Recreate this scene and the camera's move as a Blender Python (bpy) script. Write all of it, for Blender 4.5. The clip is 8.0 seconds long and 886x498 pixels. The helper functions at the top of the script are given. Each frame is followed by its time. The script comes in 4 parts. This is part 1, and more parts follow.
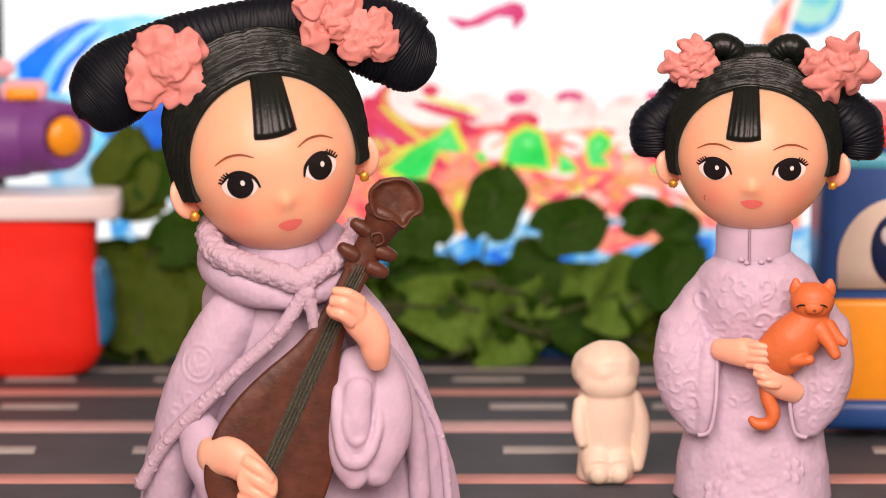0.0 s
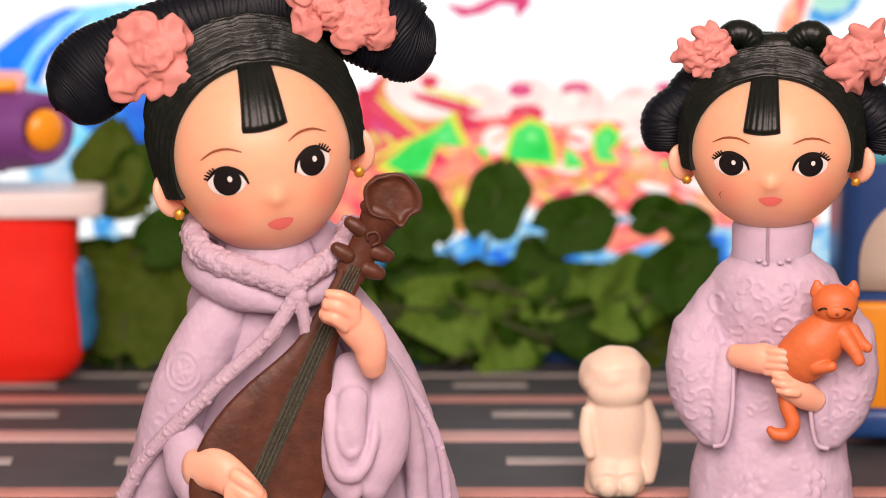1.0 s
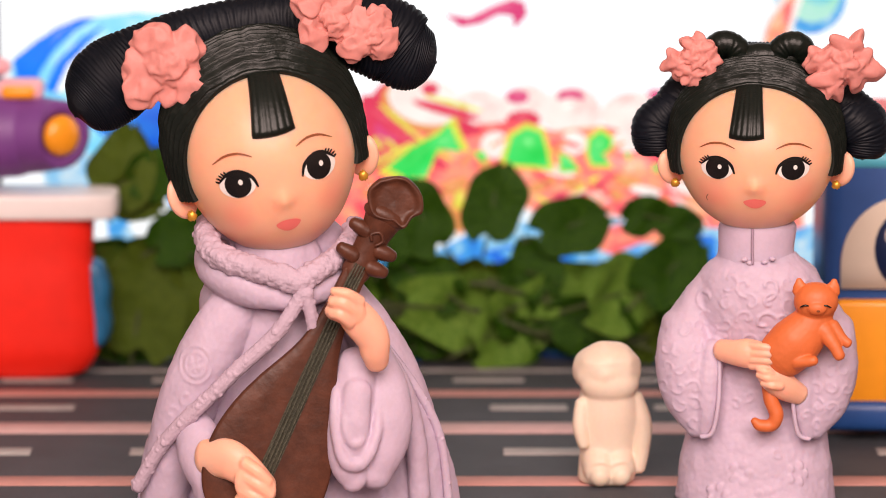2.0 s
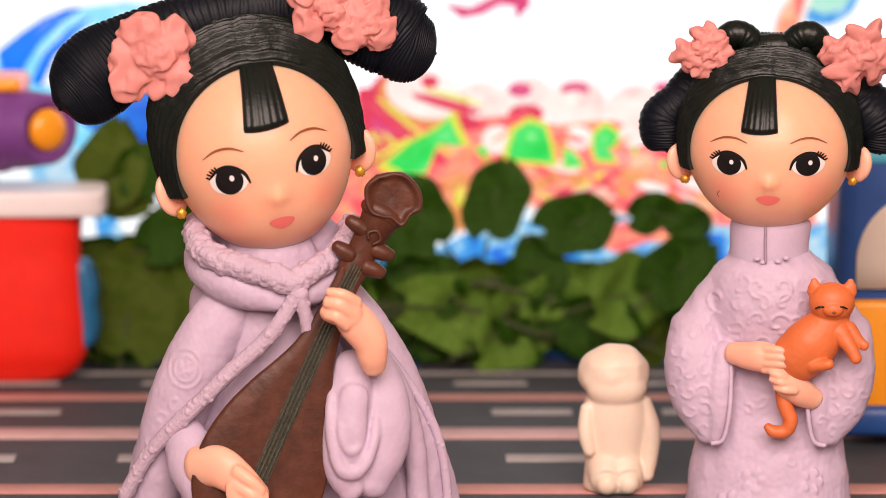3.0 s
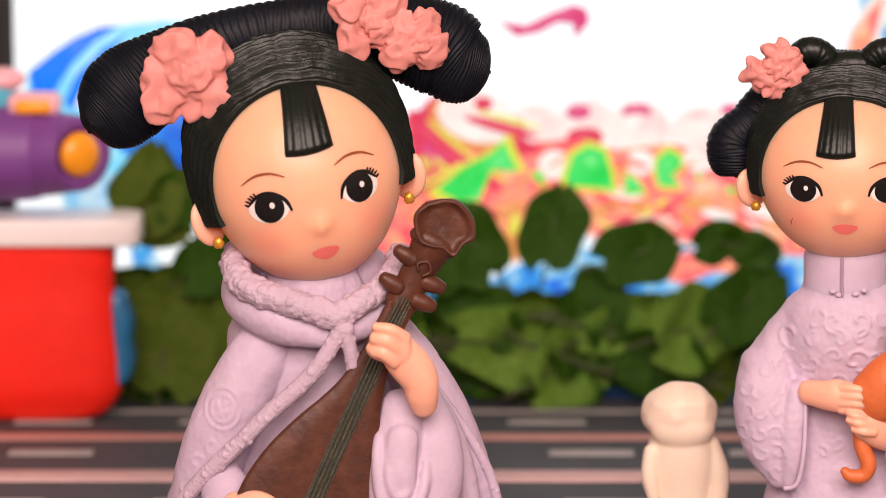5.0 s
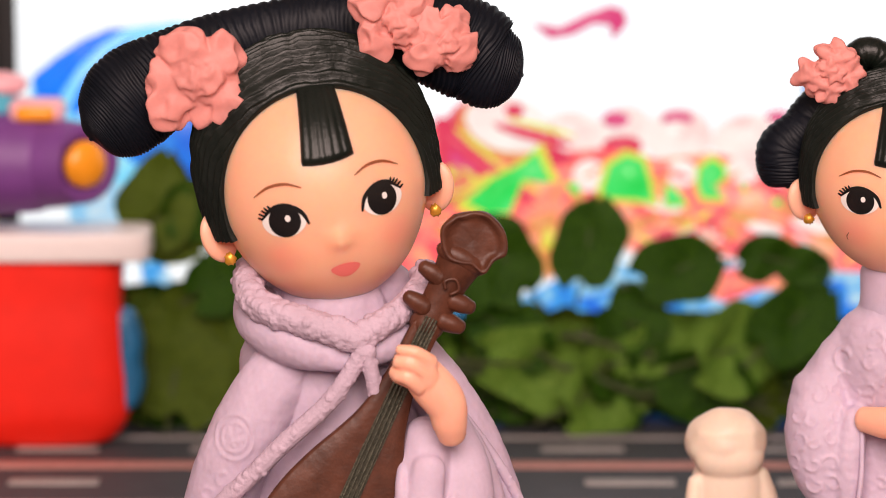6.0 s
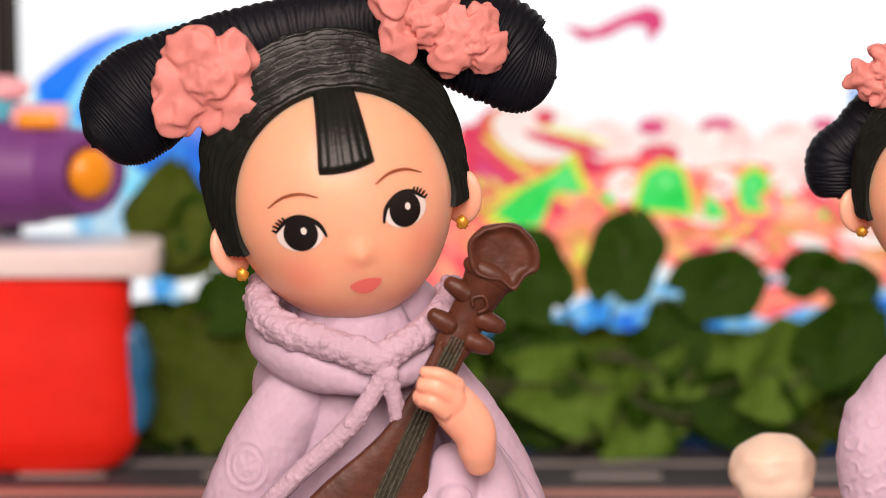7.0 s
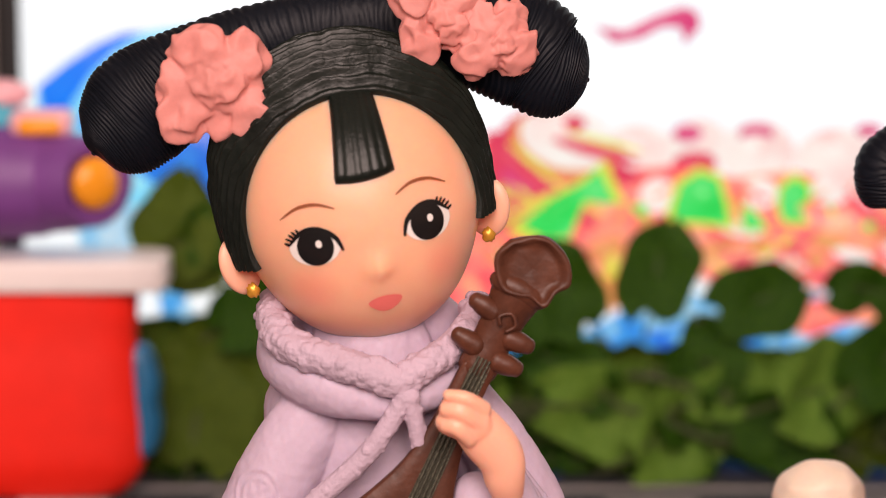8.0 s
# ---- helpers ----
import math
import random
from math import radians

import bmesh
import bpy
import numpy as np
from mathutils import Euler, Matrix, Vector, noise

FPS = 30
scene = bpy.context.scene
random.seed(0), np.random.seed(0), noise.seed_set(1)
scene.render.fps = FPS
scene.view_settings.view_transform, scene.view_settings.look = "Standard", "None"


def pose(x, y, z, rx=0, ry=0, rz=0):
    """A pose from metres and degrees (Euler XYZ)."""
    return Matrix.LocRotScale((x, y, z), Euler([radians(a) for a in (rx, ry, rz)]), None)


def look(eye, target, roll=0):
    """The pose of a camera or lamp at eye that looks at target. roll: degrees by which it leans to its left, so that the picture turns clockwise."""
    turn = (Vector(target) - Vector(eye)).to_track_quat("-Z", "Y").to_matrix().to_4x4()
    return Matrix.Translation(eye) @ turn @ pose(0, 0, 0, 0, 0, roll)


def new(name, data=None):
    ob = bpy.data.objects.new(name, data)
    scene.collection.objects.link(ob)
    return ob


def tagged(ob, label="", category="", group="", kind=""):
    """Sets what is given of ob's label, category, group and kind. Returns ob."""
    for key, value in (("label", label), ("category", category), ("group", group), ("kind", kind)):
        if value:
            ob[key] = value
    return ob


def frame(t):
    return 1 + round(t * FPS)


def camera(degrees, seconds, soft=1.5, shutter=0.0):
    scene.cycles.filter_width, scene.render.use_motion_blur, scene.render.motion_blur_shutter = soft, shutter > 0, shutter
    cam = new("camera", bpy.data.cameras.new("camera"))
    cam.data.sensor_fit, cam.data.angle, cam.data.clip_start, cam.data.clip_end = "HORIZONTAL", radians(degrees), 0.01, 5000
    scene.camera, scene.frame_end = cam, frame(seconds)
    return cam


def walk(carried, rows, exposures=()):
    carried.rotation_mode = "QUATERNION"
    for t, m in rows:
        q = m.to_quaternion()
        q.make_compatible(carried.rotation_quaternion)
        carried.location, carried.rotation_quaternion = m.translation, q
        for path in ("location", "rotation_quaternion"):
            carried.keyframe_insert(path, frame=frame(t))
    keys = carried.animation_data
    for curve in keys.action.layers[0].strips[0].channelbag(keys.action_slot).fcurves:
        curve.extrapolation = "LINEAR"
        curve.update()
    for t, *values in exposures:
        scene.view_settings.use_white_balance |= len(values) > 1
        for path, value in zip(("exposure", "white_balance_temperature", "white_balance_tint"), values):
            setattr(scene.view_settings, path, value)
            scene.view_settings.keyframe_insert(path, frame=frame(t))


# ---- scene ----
# The camera and its way: a slow push in, a little back, then in again towards the lute doll.
cam = camera(12, 8.0, soft=0.7)
cam.data.dof.use_dof = True
cam.data.dof.aperture_fstop = 12
PATH = [
    (0, pose(0.0000, -0.8085, 0.2539, 80.000, 0.000, 0.000)),
    (0.5, pose(-0.0001, -0.7757, 0.2486, 79.965, 0.003, -0.001)),
    (1, pose(-0.0002, -0.7477, 0.2442, 79.943, 0.003, -0.015)),
    (1.5, pose(-0.0004, -0.7193, 0.2396, 79.901, 0.004, -0.025)),
    (1.7, pose(-0.0002, -0.7589, 0.2459, 79.940, 0.002, -0.013)),
    (1.95, pose(0.0000, -0.7985, 0.2523, 79.990, 0.001, -0.002)),
    (2.4, pose(-0.0001, -0.7740, 0.2484, 79.960, 0.002, -0.008)),
    (2.8, pose(-0.0002, -0.7460, 0.2440, 79.930, 0.003, -0.014)),
    (3, pose(-0.0002, -0.7559, 0.2455, 79.934, 0.002, -0.012)),
    (3.25, pose(-0.0000, -0.8150, 0.2550, 79.990, 0.008, 0.050)),
    (3.5, pose(-0.0000, -0.8062, 0.2535, 80.040, 0.016, 0.096)),
    (4, pose(-0.0002, -0.7661, 0.2471, 80.131, 0.053, 0.302)),
    (4.5, pose(-0.0004, -0.7284, 0.2411, 80.216, 0.087, 0.501)),
    (6, pose(-0.0019, -0.6258, 0.2244, 80.497, 0.179, 1.056)),
    (6.5, pose(-0.0027, -0.5958, 0.2195, 80.590, 0.205, 1.224)),
    (7, pose(-0.0037, -0.5678, 0.2148, 80.691, 0.228, 1.375)),
    (7.5, pose(-0.0047, -0.5404, 0.2107, 80.760, 0.250, 1.520)),
    (8, pose(-0.0057, -0.5151, 0.2070, 80.825, 0.272, 1.657)),
]
walk(cam, PATH, exposures=[(0, 0.04), (4, 0.04), (8, -0.06)])

# ---- light: a bright room; one large soft lamp added, unseen, high before the toys ----
world = bpy.data.worlds.new("world")
scene.world = world
world.use_nodes = True
world.node_tree.nodes["Background"].inputs[0].default_value = (1.0, 0.97, 0.95, 1)
world.node_tree.nodes["Background"].inputs[1].default_value = 0.3


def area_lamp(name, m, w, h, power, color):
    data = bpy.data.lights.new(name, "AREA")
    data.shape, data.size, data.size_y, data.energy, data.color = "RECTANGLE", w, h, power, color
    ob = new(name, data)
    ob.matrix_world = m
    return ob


area_lamp("unseen_key_light", look((0.02, -1.02, 0.80), (0, 0.25, 0.05)), 1.1, 0.8, 34.5, (1.0, 0.765, 0.70))


# ---- materials ----
def material(name, color, rough=0.5, metal=0.0, grain=(), bump=0.0, bump_scale=400.0, dark=0.75, scale=120.0,
             sss=0.0, coat=0.0, glow=0.0, detail=4.0, spec=0.5):
    """Colour varied at two scales, with fine relief; glow for surfaces that give off light."""
    m = bpy.data.materials.new(name)
    m.use_nodes = True
    nt = m.node_tree
    b = nt.nodes["Principled BSDF"]
    b.inputs["Roughness"].default_value = rough
    b.inputs["Metallic"].default_value = metal
    b.inputs["Specular IOR Level"].default_value = spec
    if sss:
        b.inputs["Subsurface Weight"].default_value = sss
        b.inputs["Subsurface Radius"].default_value = (1.0, 0.5, 0.3)
        b.inputs["Subsurface Scale"].default_value = 0.005
    if coat:
        b.inputs["Coat Weight"].default_value = coat
    tc = nt.nodes.new("ShaderNodeTexCoord")
    n1 = nt.nodes.new("ShaderNodeTexNoise")
    n1.inputs["Scale"].default_value = scale
    n1.inputs["Detail"].default_value = detail
    n2 = nt.nodes.new("ShaderNodeTexNoise")
    n2.inputs["Scale"].default_value = scale * 9
    nt.links.new(tc.outputs["Object"], n1.inputs["Vector"])
    nt.links.new(tc.outputs["Object"], n2.inputs["Vector"])
    add = nt.nodes.new("ShaderNodeMath")
    add.operation = "MULTIPLY_ADD"
    add.inputs[1].default_value = 0.35
    nt.links.new(n2.outputs["Fac"], add.inputs[0])
    nt.links.new(n1.outputs["Fac"], add.inputs[2])
    ramp = nt.nodes.new("ShaderNodeValToRGB")
    cols = grain or (tuple(c * dark for c in color), color)
    els = ramp.color_ramp.elements
    while len(els) < len(cols):
        els.new(0.5)
    for i, (e, c) in enumerate(zip(els, cols)):
        e.position = 0.42 + 0.5 * i / (len(cols) - 1)
        e.color = (*c, 1)
    nt.links.new(add.outputs[0], ramp.inputs["Fac"])
    if not glow:
        nt.links.new(ramp.outputs["Color"], b.inputs["Base Color"])
    else:
        b.inputs["Base Color"].default_value = (0.02, 0.02, 0.02, 1)
        nt.links.new(ramp.outputs["Color"], b.inputs["Emission Color"])
        b.inputs["Emission Strength"].default_value = glow
    if bump:
        n3 = nt.nodes.new("ShaderNodeTexNoise")
        n3.inputs["Scale"].default_value = bump_scale
        n3.inputs["Detail"].default_value = 5
        nt.links.new(tc.outputs["Object"], n3.inputs["Vector"])
        bp = nt.nodes.new("ShaderNodeBump")
        bp.inputs["Strength"].default_value = bump
        bp.inputs["Distance"].default_value = 0.0006
        nt.links.new(n3.outputs["Fac"], bp.inputs["Height"])
        nt.links.new(bp.outputs["Normal"], b.inputs["Normal"])
    return m


def blushed(name, color, blush, spots, radius):
    """Vinyl skin with two sprayed spots of blush at the given places of the object."""
    m = material(name, color, rough=0.36, dark=0.97, sss=0.8, bump=0.02)
    nt = m.node_tree
    b = nt.nodes["Principled BSDF"]
    src = b.inputs["Base Color"].links[0].from_socket
    tc = nt.nodes.new("ShaderNodeTexCoord")
    for p in spots:
        d = nt.nodes.new("ShaderNodeVectorMath")
        d.operation = "DISTANCE"
        d.inputs[1].default_value = p
        nt.links.new(tc.outputs["Object"], d.inputs[0])
        r = nt.nodes.new("ShaderNodeMapRange")
        r.interpolation_type = "SMOOTHSTEP"
        r.inputs["From Min"].default_value = radius * 0.15
        r.inputs["From Max"].default_value = radius
        r.inputs["To Min"].default_value = 0.55
        r.inputs["To Max"].default_value = 0.0
        nt.links.new(d.outputs["Value"], r.inputs["Value"])
        mix = nt.nodes.new("ShaderNodeMix")
        mix.data_type = "RGBA"
        mix.inputs["B"].default_value = (*blush, 1)
        nt.links.new(r.outputs["Result"], mix.inputs["Factor"])
        nt.links.new(src, mix.inputs["A"])
        src = mix.outputs["Result"]
    nt.links.new(src, b.inputs["Base Color"])
    return m


HAIR = material("black_hair_vinyl", (0.007, 0.011, 0.008), rough=0.34, dark=0.5, bump=0.15, bump_scale=1600, spec=0.32)
BUN = material("blue_black_hair_vinyl", (0.004, 0.006, 0.011), rough=0.5, dark=0.6, bump=0.1, bump_scale=900, spec=0.2)
LILAC = material("lilac_vinyl_cloth", (0.60, 0.475, 0.60), rough=0.6, dark=0.86, sss=0.15, bump=0.12, bump_scale=700)
LILAC_FUR = material("lilac_nubbly_trim", (0.57, 0.44, 0.54), rough=0.75, dark=0.85, bump=0.5, bump_scale=1200)
FLOWER = material("coral_pink_vinyl", (0.75, 0.285, 0.25), rough=0.6, dark=0.8, sss=0.1, bump=0.1, bump_scale=700)
WOOD = material("brown_lute_vinyl", (0.112, 0.037, 0.019), rough=0.42, dark=0.5, spec=0.35, bump=0.3, bump_scale=420, scale=220)
STRINGS = material("tarnished_string_silver", (0.11, 0.11, 0.075), rough=0.4, metal=0.5, dark=0.25, bump=0.5, bump_scale=2500, scale=1400)
EYE_WHITE = material("eye_white_paint", (0.85, 0.80, 0.76), rough=0.35, dark=0.97)
EYE_BLACK = material("eye_black_paint", (0.008, 0.007, 0.007), rough=0.25, dark=0.9)
BROW = material("brow_brown_paint", (0.25, 0.07, 0.02), rough=0.5, dark=0.9)
LIP = material("lip_rose_paint", (0.92, 0.20, 0.17), rough=0.45, dark=0.92)
GOLD = material("gold_paint", (0.85, 0.42, 0.05), rough=0.35, metal=0.5, dark=0.7, scale=700)
SKIN_ARM = material("peach_vinyl", (1.0, 0.49, 0.335), rough=0.42, dark=0.95, sss=0.4)
CAT = material("orange_vinyl", (0.72, 0.17, 0.045), rough=0.5, dark=0.85, bump=0.1)
CREAM = material("cream_plastic", (0.84, 0.69, 0.54), rough=0.5, dark=0.9, sss=0.2)
PALE_CREAM = material("pale_cream_plastic", (0.88, 0.76, 0.62), rough=0.4, dark=0.95)
RED = material("red_plastic", (0.92, 0.022, 0.010), rough=0.4, dark=0.9, spec=0.35)
WHITE = material("white_plastic", (0.88, 0.82, 0.80), rough=0.4, dark=0.95)
PURPLE = material("purple_plastic", (0.19, 0.055, 0.27), rough=0.5, dark=0.8)
ORANGE = material("orange_plastic", (0.95, 0.36, 0.015), rough=0.3, dark=0.9)
PINK = material("pink_plastic", (0.85, 0.45, 0.50), rough=0.4, dark=0.92)
CYAN = material("cyan_plastic", (0.10, 0.50, 0.65), rough=0.4, dark=0.85)
TEAL = material("teal_blue_plastic", (0.02, 0.17, 0.36), rough=0.35, dark=0.7, scale=300)
BLUE = material("blue_plastic", (0.02, 0.085, 0.30), rough=0.35, dark=0.85)
NAVY = material("navy_plastic", (0.015, 0.03, 0.10), rough=0.3, dark=0.85)
BLACK = material("black_rubber", (0.012, 0.012, 0.012), rough=0.6)
MAT = material("slate_road_mat", (0.074, 0.080, 0.092), rough=0.75, dark=0.7, bump=0.3, bump_scale=1500, scale=60)
LINE_PINK = material("pale_pink_road_print", (0.70, 0.46, 0.44), rough=0.7, dark=0.85, scale=200)
LINE_RED = material("dull_coral_road_print", (0.60, 0.30, 0.26), rough=0.7, dark=0.85, scale=200)
LINE_GREY = material("grey_road_print", (0.48, 0.45, 0.43), rough=0.7, dark=0.8, scale=200)
LEAF = material("green_leaf", (0.06, 0.12, 0.02), rough=0.45, grain=((0.004, 0.016, 0.001), (0.016, 0.056, 0.003), (0.085, 0.20, 0.010)), spec=0.12, bump=0.3, bump_scale=500, scale=45)
LEAF_OLIVE = material("olive_leaf", (0.08, 0.10, 0.02), rough=0.45, grain=((0.02, 0.036, 0.003), (0.06, 0.10, 0.008), (0.13, 0.18, 0.018)), spec=0.12, bump=0.3, bump_scale=500, scale=60)
LEAF_PALE = material("pale_green_leaf", (0.14, 0.22, 0.05), rough=0.45, grain=((0.03, 0.09, 0.008), (0.11, 0.23, 0.025), (0.26, 0.38, 0.07)), spec=0.12, bump=0.3, bump_scale=500, scale=45)
STEM = material("green_stem", (0.06, 0.08, 0.02), rough=0.6)
WALL = material("warm_grey_wall_paint", (0.36, 0.33, 0.31), rough=0.8, dark=0.95, scale=8, bump=0.1)
FLOOR = material("pale_wood_floor", (0.42, 0.28, 0.17), rough=0.5, dark=0.75, scale=12)
CEIL = material("white_ceiling_paint", (0.8, 0.8, 0.79), rough=0.85, dark=0.97, scale=8)


def printed(name, cols, scale=60.0, glow=0.88):
    return material(name, cols[0], rough=0.35, grain=cols, glow=glow, scale=scale * 1.44, detail=2.0)


P_WHITE = printed("screen_white", ((0.93, 0.96, 1.0), (1.0, 1.0, 1.0)), 12, 1.08)
P_CORAL = printed("screen_coral_mix", ((0.95, 0.03, 0.06), (1.0, 0.12, 0.13), (1.0, 0.22, 0.19), (1.0, 0.40, 0.18), (1.0, 0.62, 0.50)), 95, 1.12)
P_PALE = printed("screen_pale_pink", ((1.0, 0.58, 0.55), (1.0, 0.86, 0.80), (1.0, 0.96, 0.90)), 70, 1.0)
P_GREEN = printed("screen_green", ((0.01, 0.75, 0.08), (0.05, 0.88, 0.14), (0.14, 0.95, 0.25)), 80)
P_LIME = printed("screen_lime", ((0.85, 0.95, 0.06), (1.0, 0.82, 0.12)), 90)
P_RED = printed("screen_red", ((0.85, 0.02, 0.10), (0.95, 0.08, 0.15)), 80)
P_MAGENTA = printed("screen_magenta", ((0.85, 0.05, 0.22), (0.9, 0.10, 0.28)), 80)
P_BLUE = printed("screen_blue", ((0.0, 0.10, 0.80), (0.02, 0.22, 0.9), (0.05, 0.40, 0.95)), 60)
P_SKY = printed("screen_sky_blue", ((0.01, 0.20, 0.85), (0.06, 0.42, 0.95), (0.35, 0.72, 1.0), (0.9, 0.97, 1.0)), 110)
P_DEEP = printed("screen_deep_blue", ((0.0, 0.17, 0.95), (0.0, 0.24, 1.0)), 30, 1.0)
P_ICE = printed("screen_ice_blue", ((0.10, 0.55, 0.98), (0.30, 0.80, 1.0), (0.62, 0.93, 1.0)), 90, 1.0)
P_CYAN = printed("screen_cyan", ((0.20, 0.75, 0.85), (0.45, 0.9, 0.9)), 60)
P_MINT = printed("screen_mint", ((0.40, 0.92, 0.70), (0.6, 0.98, 0.85)), 60)
P_ORANGE = printed("screen_orange", ((0.95, 0.30, 0.08), (1.0, 0.45, 0.15)), 80)


# ---- mesh helpers ----
from mathutils.bvhtree import BVHTree


class Shape:
    """Vertices, faces and a material per face, gathered into one mesh."""

    def __init__(self):
        self.v, self.f, self.m, self.mats = [], [], [], []

    def slot(self, mat):
        if mat not in self.mats:
            self.mats.append(mat)
        return self.mats.index(mat)

    def grid(self, rows, mat, ring=False, caps=False):
        """A sheet through rows of points; ring closes each row; caps closes the first and last rows."""
        k, base, n, w = self.slot(mat), len(self.v), len(rows), len(rows[0])
        for r in rows:
            self.v.extend(Vector(p) for p in r)
        for i in range(n - 1):
            for j in range(w if ring else w - 1):
                a, b = base + i * w + j, base + i * w + (j + 1) % w
                self.f.append((a, b, b + w, a + w))
                self.m.append(k)
        if caps:
            for i, flip in ((0, True), (n - 1, False)):
                c = len(self.v)
                self.v.append(sum((Vector(p) for p in rows[i]), Vector()) / w)
                for j in range(w):
                    a, b = base + i * w + j, base + i * w + (j + 1) % w
                    self.f.append((b, a, c) if flip else (a, b, c))
                    self.m.append(k)
        return self

    def ball(self, c, r, mat, turn=None, nu=20, nv=12, warp=None):
        c, turn = Vector(c), turn or Matrix.Identity(3)
        rows = []
        for i in range(nv + 1):
            a = math.pi * i / nv
            row = []
            for j in range(nu):
                b = 2 * math.pi * j / nu
                d = Vector((math.sin(a) * math.cos(b), math.sin(a) * math.sin(b), -math.cos(a)))
                s = warp(d) if warp else 1.0
                row.append(c + turn @ Vector((d.x * r[0] * s, d.y * r[1] * s, d.z * r[2] * s)))
            rows.append(row)
        return self.grid(rows, mat, ring=True)

    def tube(self, path, radii, mat, n=14, steps=8, flat=1.0, up=(0, -1, 0), ribs=None, caps=True):
        """A smooth tube through the points of path. flat: its depth along up against its width."""
        pts, rad = smooth([Vector(p) for p in path], steps), smooth([Vector((r, 0, 0)) for r in radii], steps)
        rows = []
        for i, p in enumerate(pts):
            t = (pts[min(i + 1, len(pts) - 1)] - pts[max(i - 1, 0)]).normalized()
            u = Vector(up) - t * t.dot(Vector(up))
            u = u.normalized() if u.length > 1e-4 else t.orthogonal().normalized()
            s = t.cross(u)
            row = []
            for a in (2 * math.pi * j / n for j in range(n)):
                r = rad[i].x * (ribs(i / (len(pts) - 1), a) if ribs else 1.0)
                row.append(p + s * (math.cos(a) * r) + u * (math.sin(a) * r * flat))
            rows.append(row)
        if caps:
            first, last = [], []
            for row, t, to in ((rows[0], pts[0] - pts[1], first), (rows[-1], pts[-1] - pts[-2], last)):
                c = sum(row, Vector()) / n
                rr = max((p - c).length for p in row)
                t = t.normalized()
                for a in (15, 30, 45, 60, 74, 86):
                    to.append([c + (p - c) * math.cos(radians(a)) + t * rr * 0.8 * math.sin(radians(a)) for p in row])
            rows = first[::-1] + rows + last
        return self.grid(rows, mat, ring=True, caps=caps)

    def loft(self, rings, mat, n=56, steps=6, power=2.0, relief=None):
        """Level rings (z, cx, cy, rx, ry) joined smoothly into a closed body."""
        zs = smooth([Vector((r[0], r[1], r[2])) for r in rings], steps)
        rs = smooth([Vector((r[3], r[4], 0)) for r in rings], steps)
        rows = []
        for c, r in zip(zs, rs):
            row = []
            for j in range(n):
                a = 2 * math.pi * j / n
                ca, sa = math.cos(a), math.sin(a)
                k = (abs(ca) ** power + abs(sa) ** power) ** (-1 / power)
                g = relief(a, c.x) if relief else 0.0
                row.append(Vector((c.y + (r.x + g) * ca * k, c.z + (r.y + g) * sa * k, c.x)))
            rows.append(row)
        return self.grid(rows, mat, ring=True, caps=True)

    def fused(self, voxel, rounds, mat, wear=0.0):
        """All that the shape holds grown together into one soft moulded skin."""
        tmp = self.object("moulding")
        rm = tmp.modifiers.new("skin", "REMESH")
        rm.mode, rm.voxel_size = "VOXEL", voxel
        if rounds:
            sm = tmp.modifiers.new("soft", "SMOOTH")
            sm.iterations, sm.factor = rounds, 0.5
        me = tmp.evaluated_get(bpy.context.evaluated_depsgraph_get()).to_mesh()
        out = Shape()
        k = out.slot(mat)
        out.v = [v.co + v.normal * (wear * noise.noise(v.co * 0.035) + wear * 0.5 * noise.noise(v.co * 0.11)) for v in me.vertices]
        out.f = [tuple(p.vertices) for p in me.polygons]
        out.m = [k] * len(out.f)
        old = tmp.data
        bpy.data.objects.remove(tmp)
        bpy.data.meshes.remove(old)
        return out

    def face(self):
        """A function that finds the foremost point of the shape at x, z."""
        tree = BVHTree.FromPolygons(self.v, self.f)

        def at(x, z):
            return tree.ray_cast(Vector((x, -600, z)), Vector((0, 1, 0)))[0]

        return at

    def take(self, other):
        base = len(self.v)
        slots = [self.slot(m) for m in other.mats]
        self.v.extend(other.v)
        self.f.extend(tuple(i + base for i in f) for f in other.f)
        self.m.extend(slots[k] for k in other.m)
        return self

    def turned(self, m, start=0):
        for i in range(start, len(self.v)):
            self.v[i] = m @ self.v[i]
        return self

    def object(self, name, parent=None, scale=1.0, flat=False):
        me = bpy.data.meshes.new(name)
        me.from_pydata([tuple(p * scale) for p in self.v], [], self.f)
        for mat in self.mats:
            me.materials.append(mat)
        me.polygons.foreach_set("material_index", self.m)
        bm = bmesh.new()
        bm.from_mesh(me)
        bmesh.ops.recalc_face_normals(bm, faces=bm.faces)
        bm.to_mesh(me)
        bm.free()
        me.polygons.foreach_set("use_smooth", [not flat] * len(me.polygons))
        me.update()
        ob = new(name, me)
        ob.parent = parent
        return ob


def smooth(pts, steps):
    """A Catmull-Rom line through the points."""
    out = []
    for i in range(len(pts) - 1):
        a, b, c, d = pts[max(i - 1, 0)], pts[i], pts[i + 1], pts[min(i + 2, len(pts) - 1)]
        for k in range(steps):
            t = k / steps
            out.append(0.5 * (2 * b + (c - a) * t + (2 * a - 5 * b + 4 * c - d) * t * t + (3 * b - a - 3 * c + d) * t ** 3))
    out.append(pts[-1].copy())
    return out


def part(name, shape, parent, label="", flat=False, scale=1.0):
    ob = shape.object(name, parent, scale, flat)
    return tagged(ob, label)


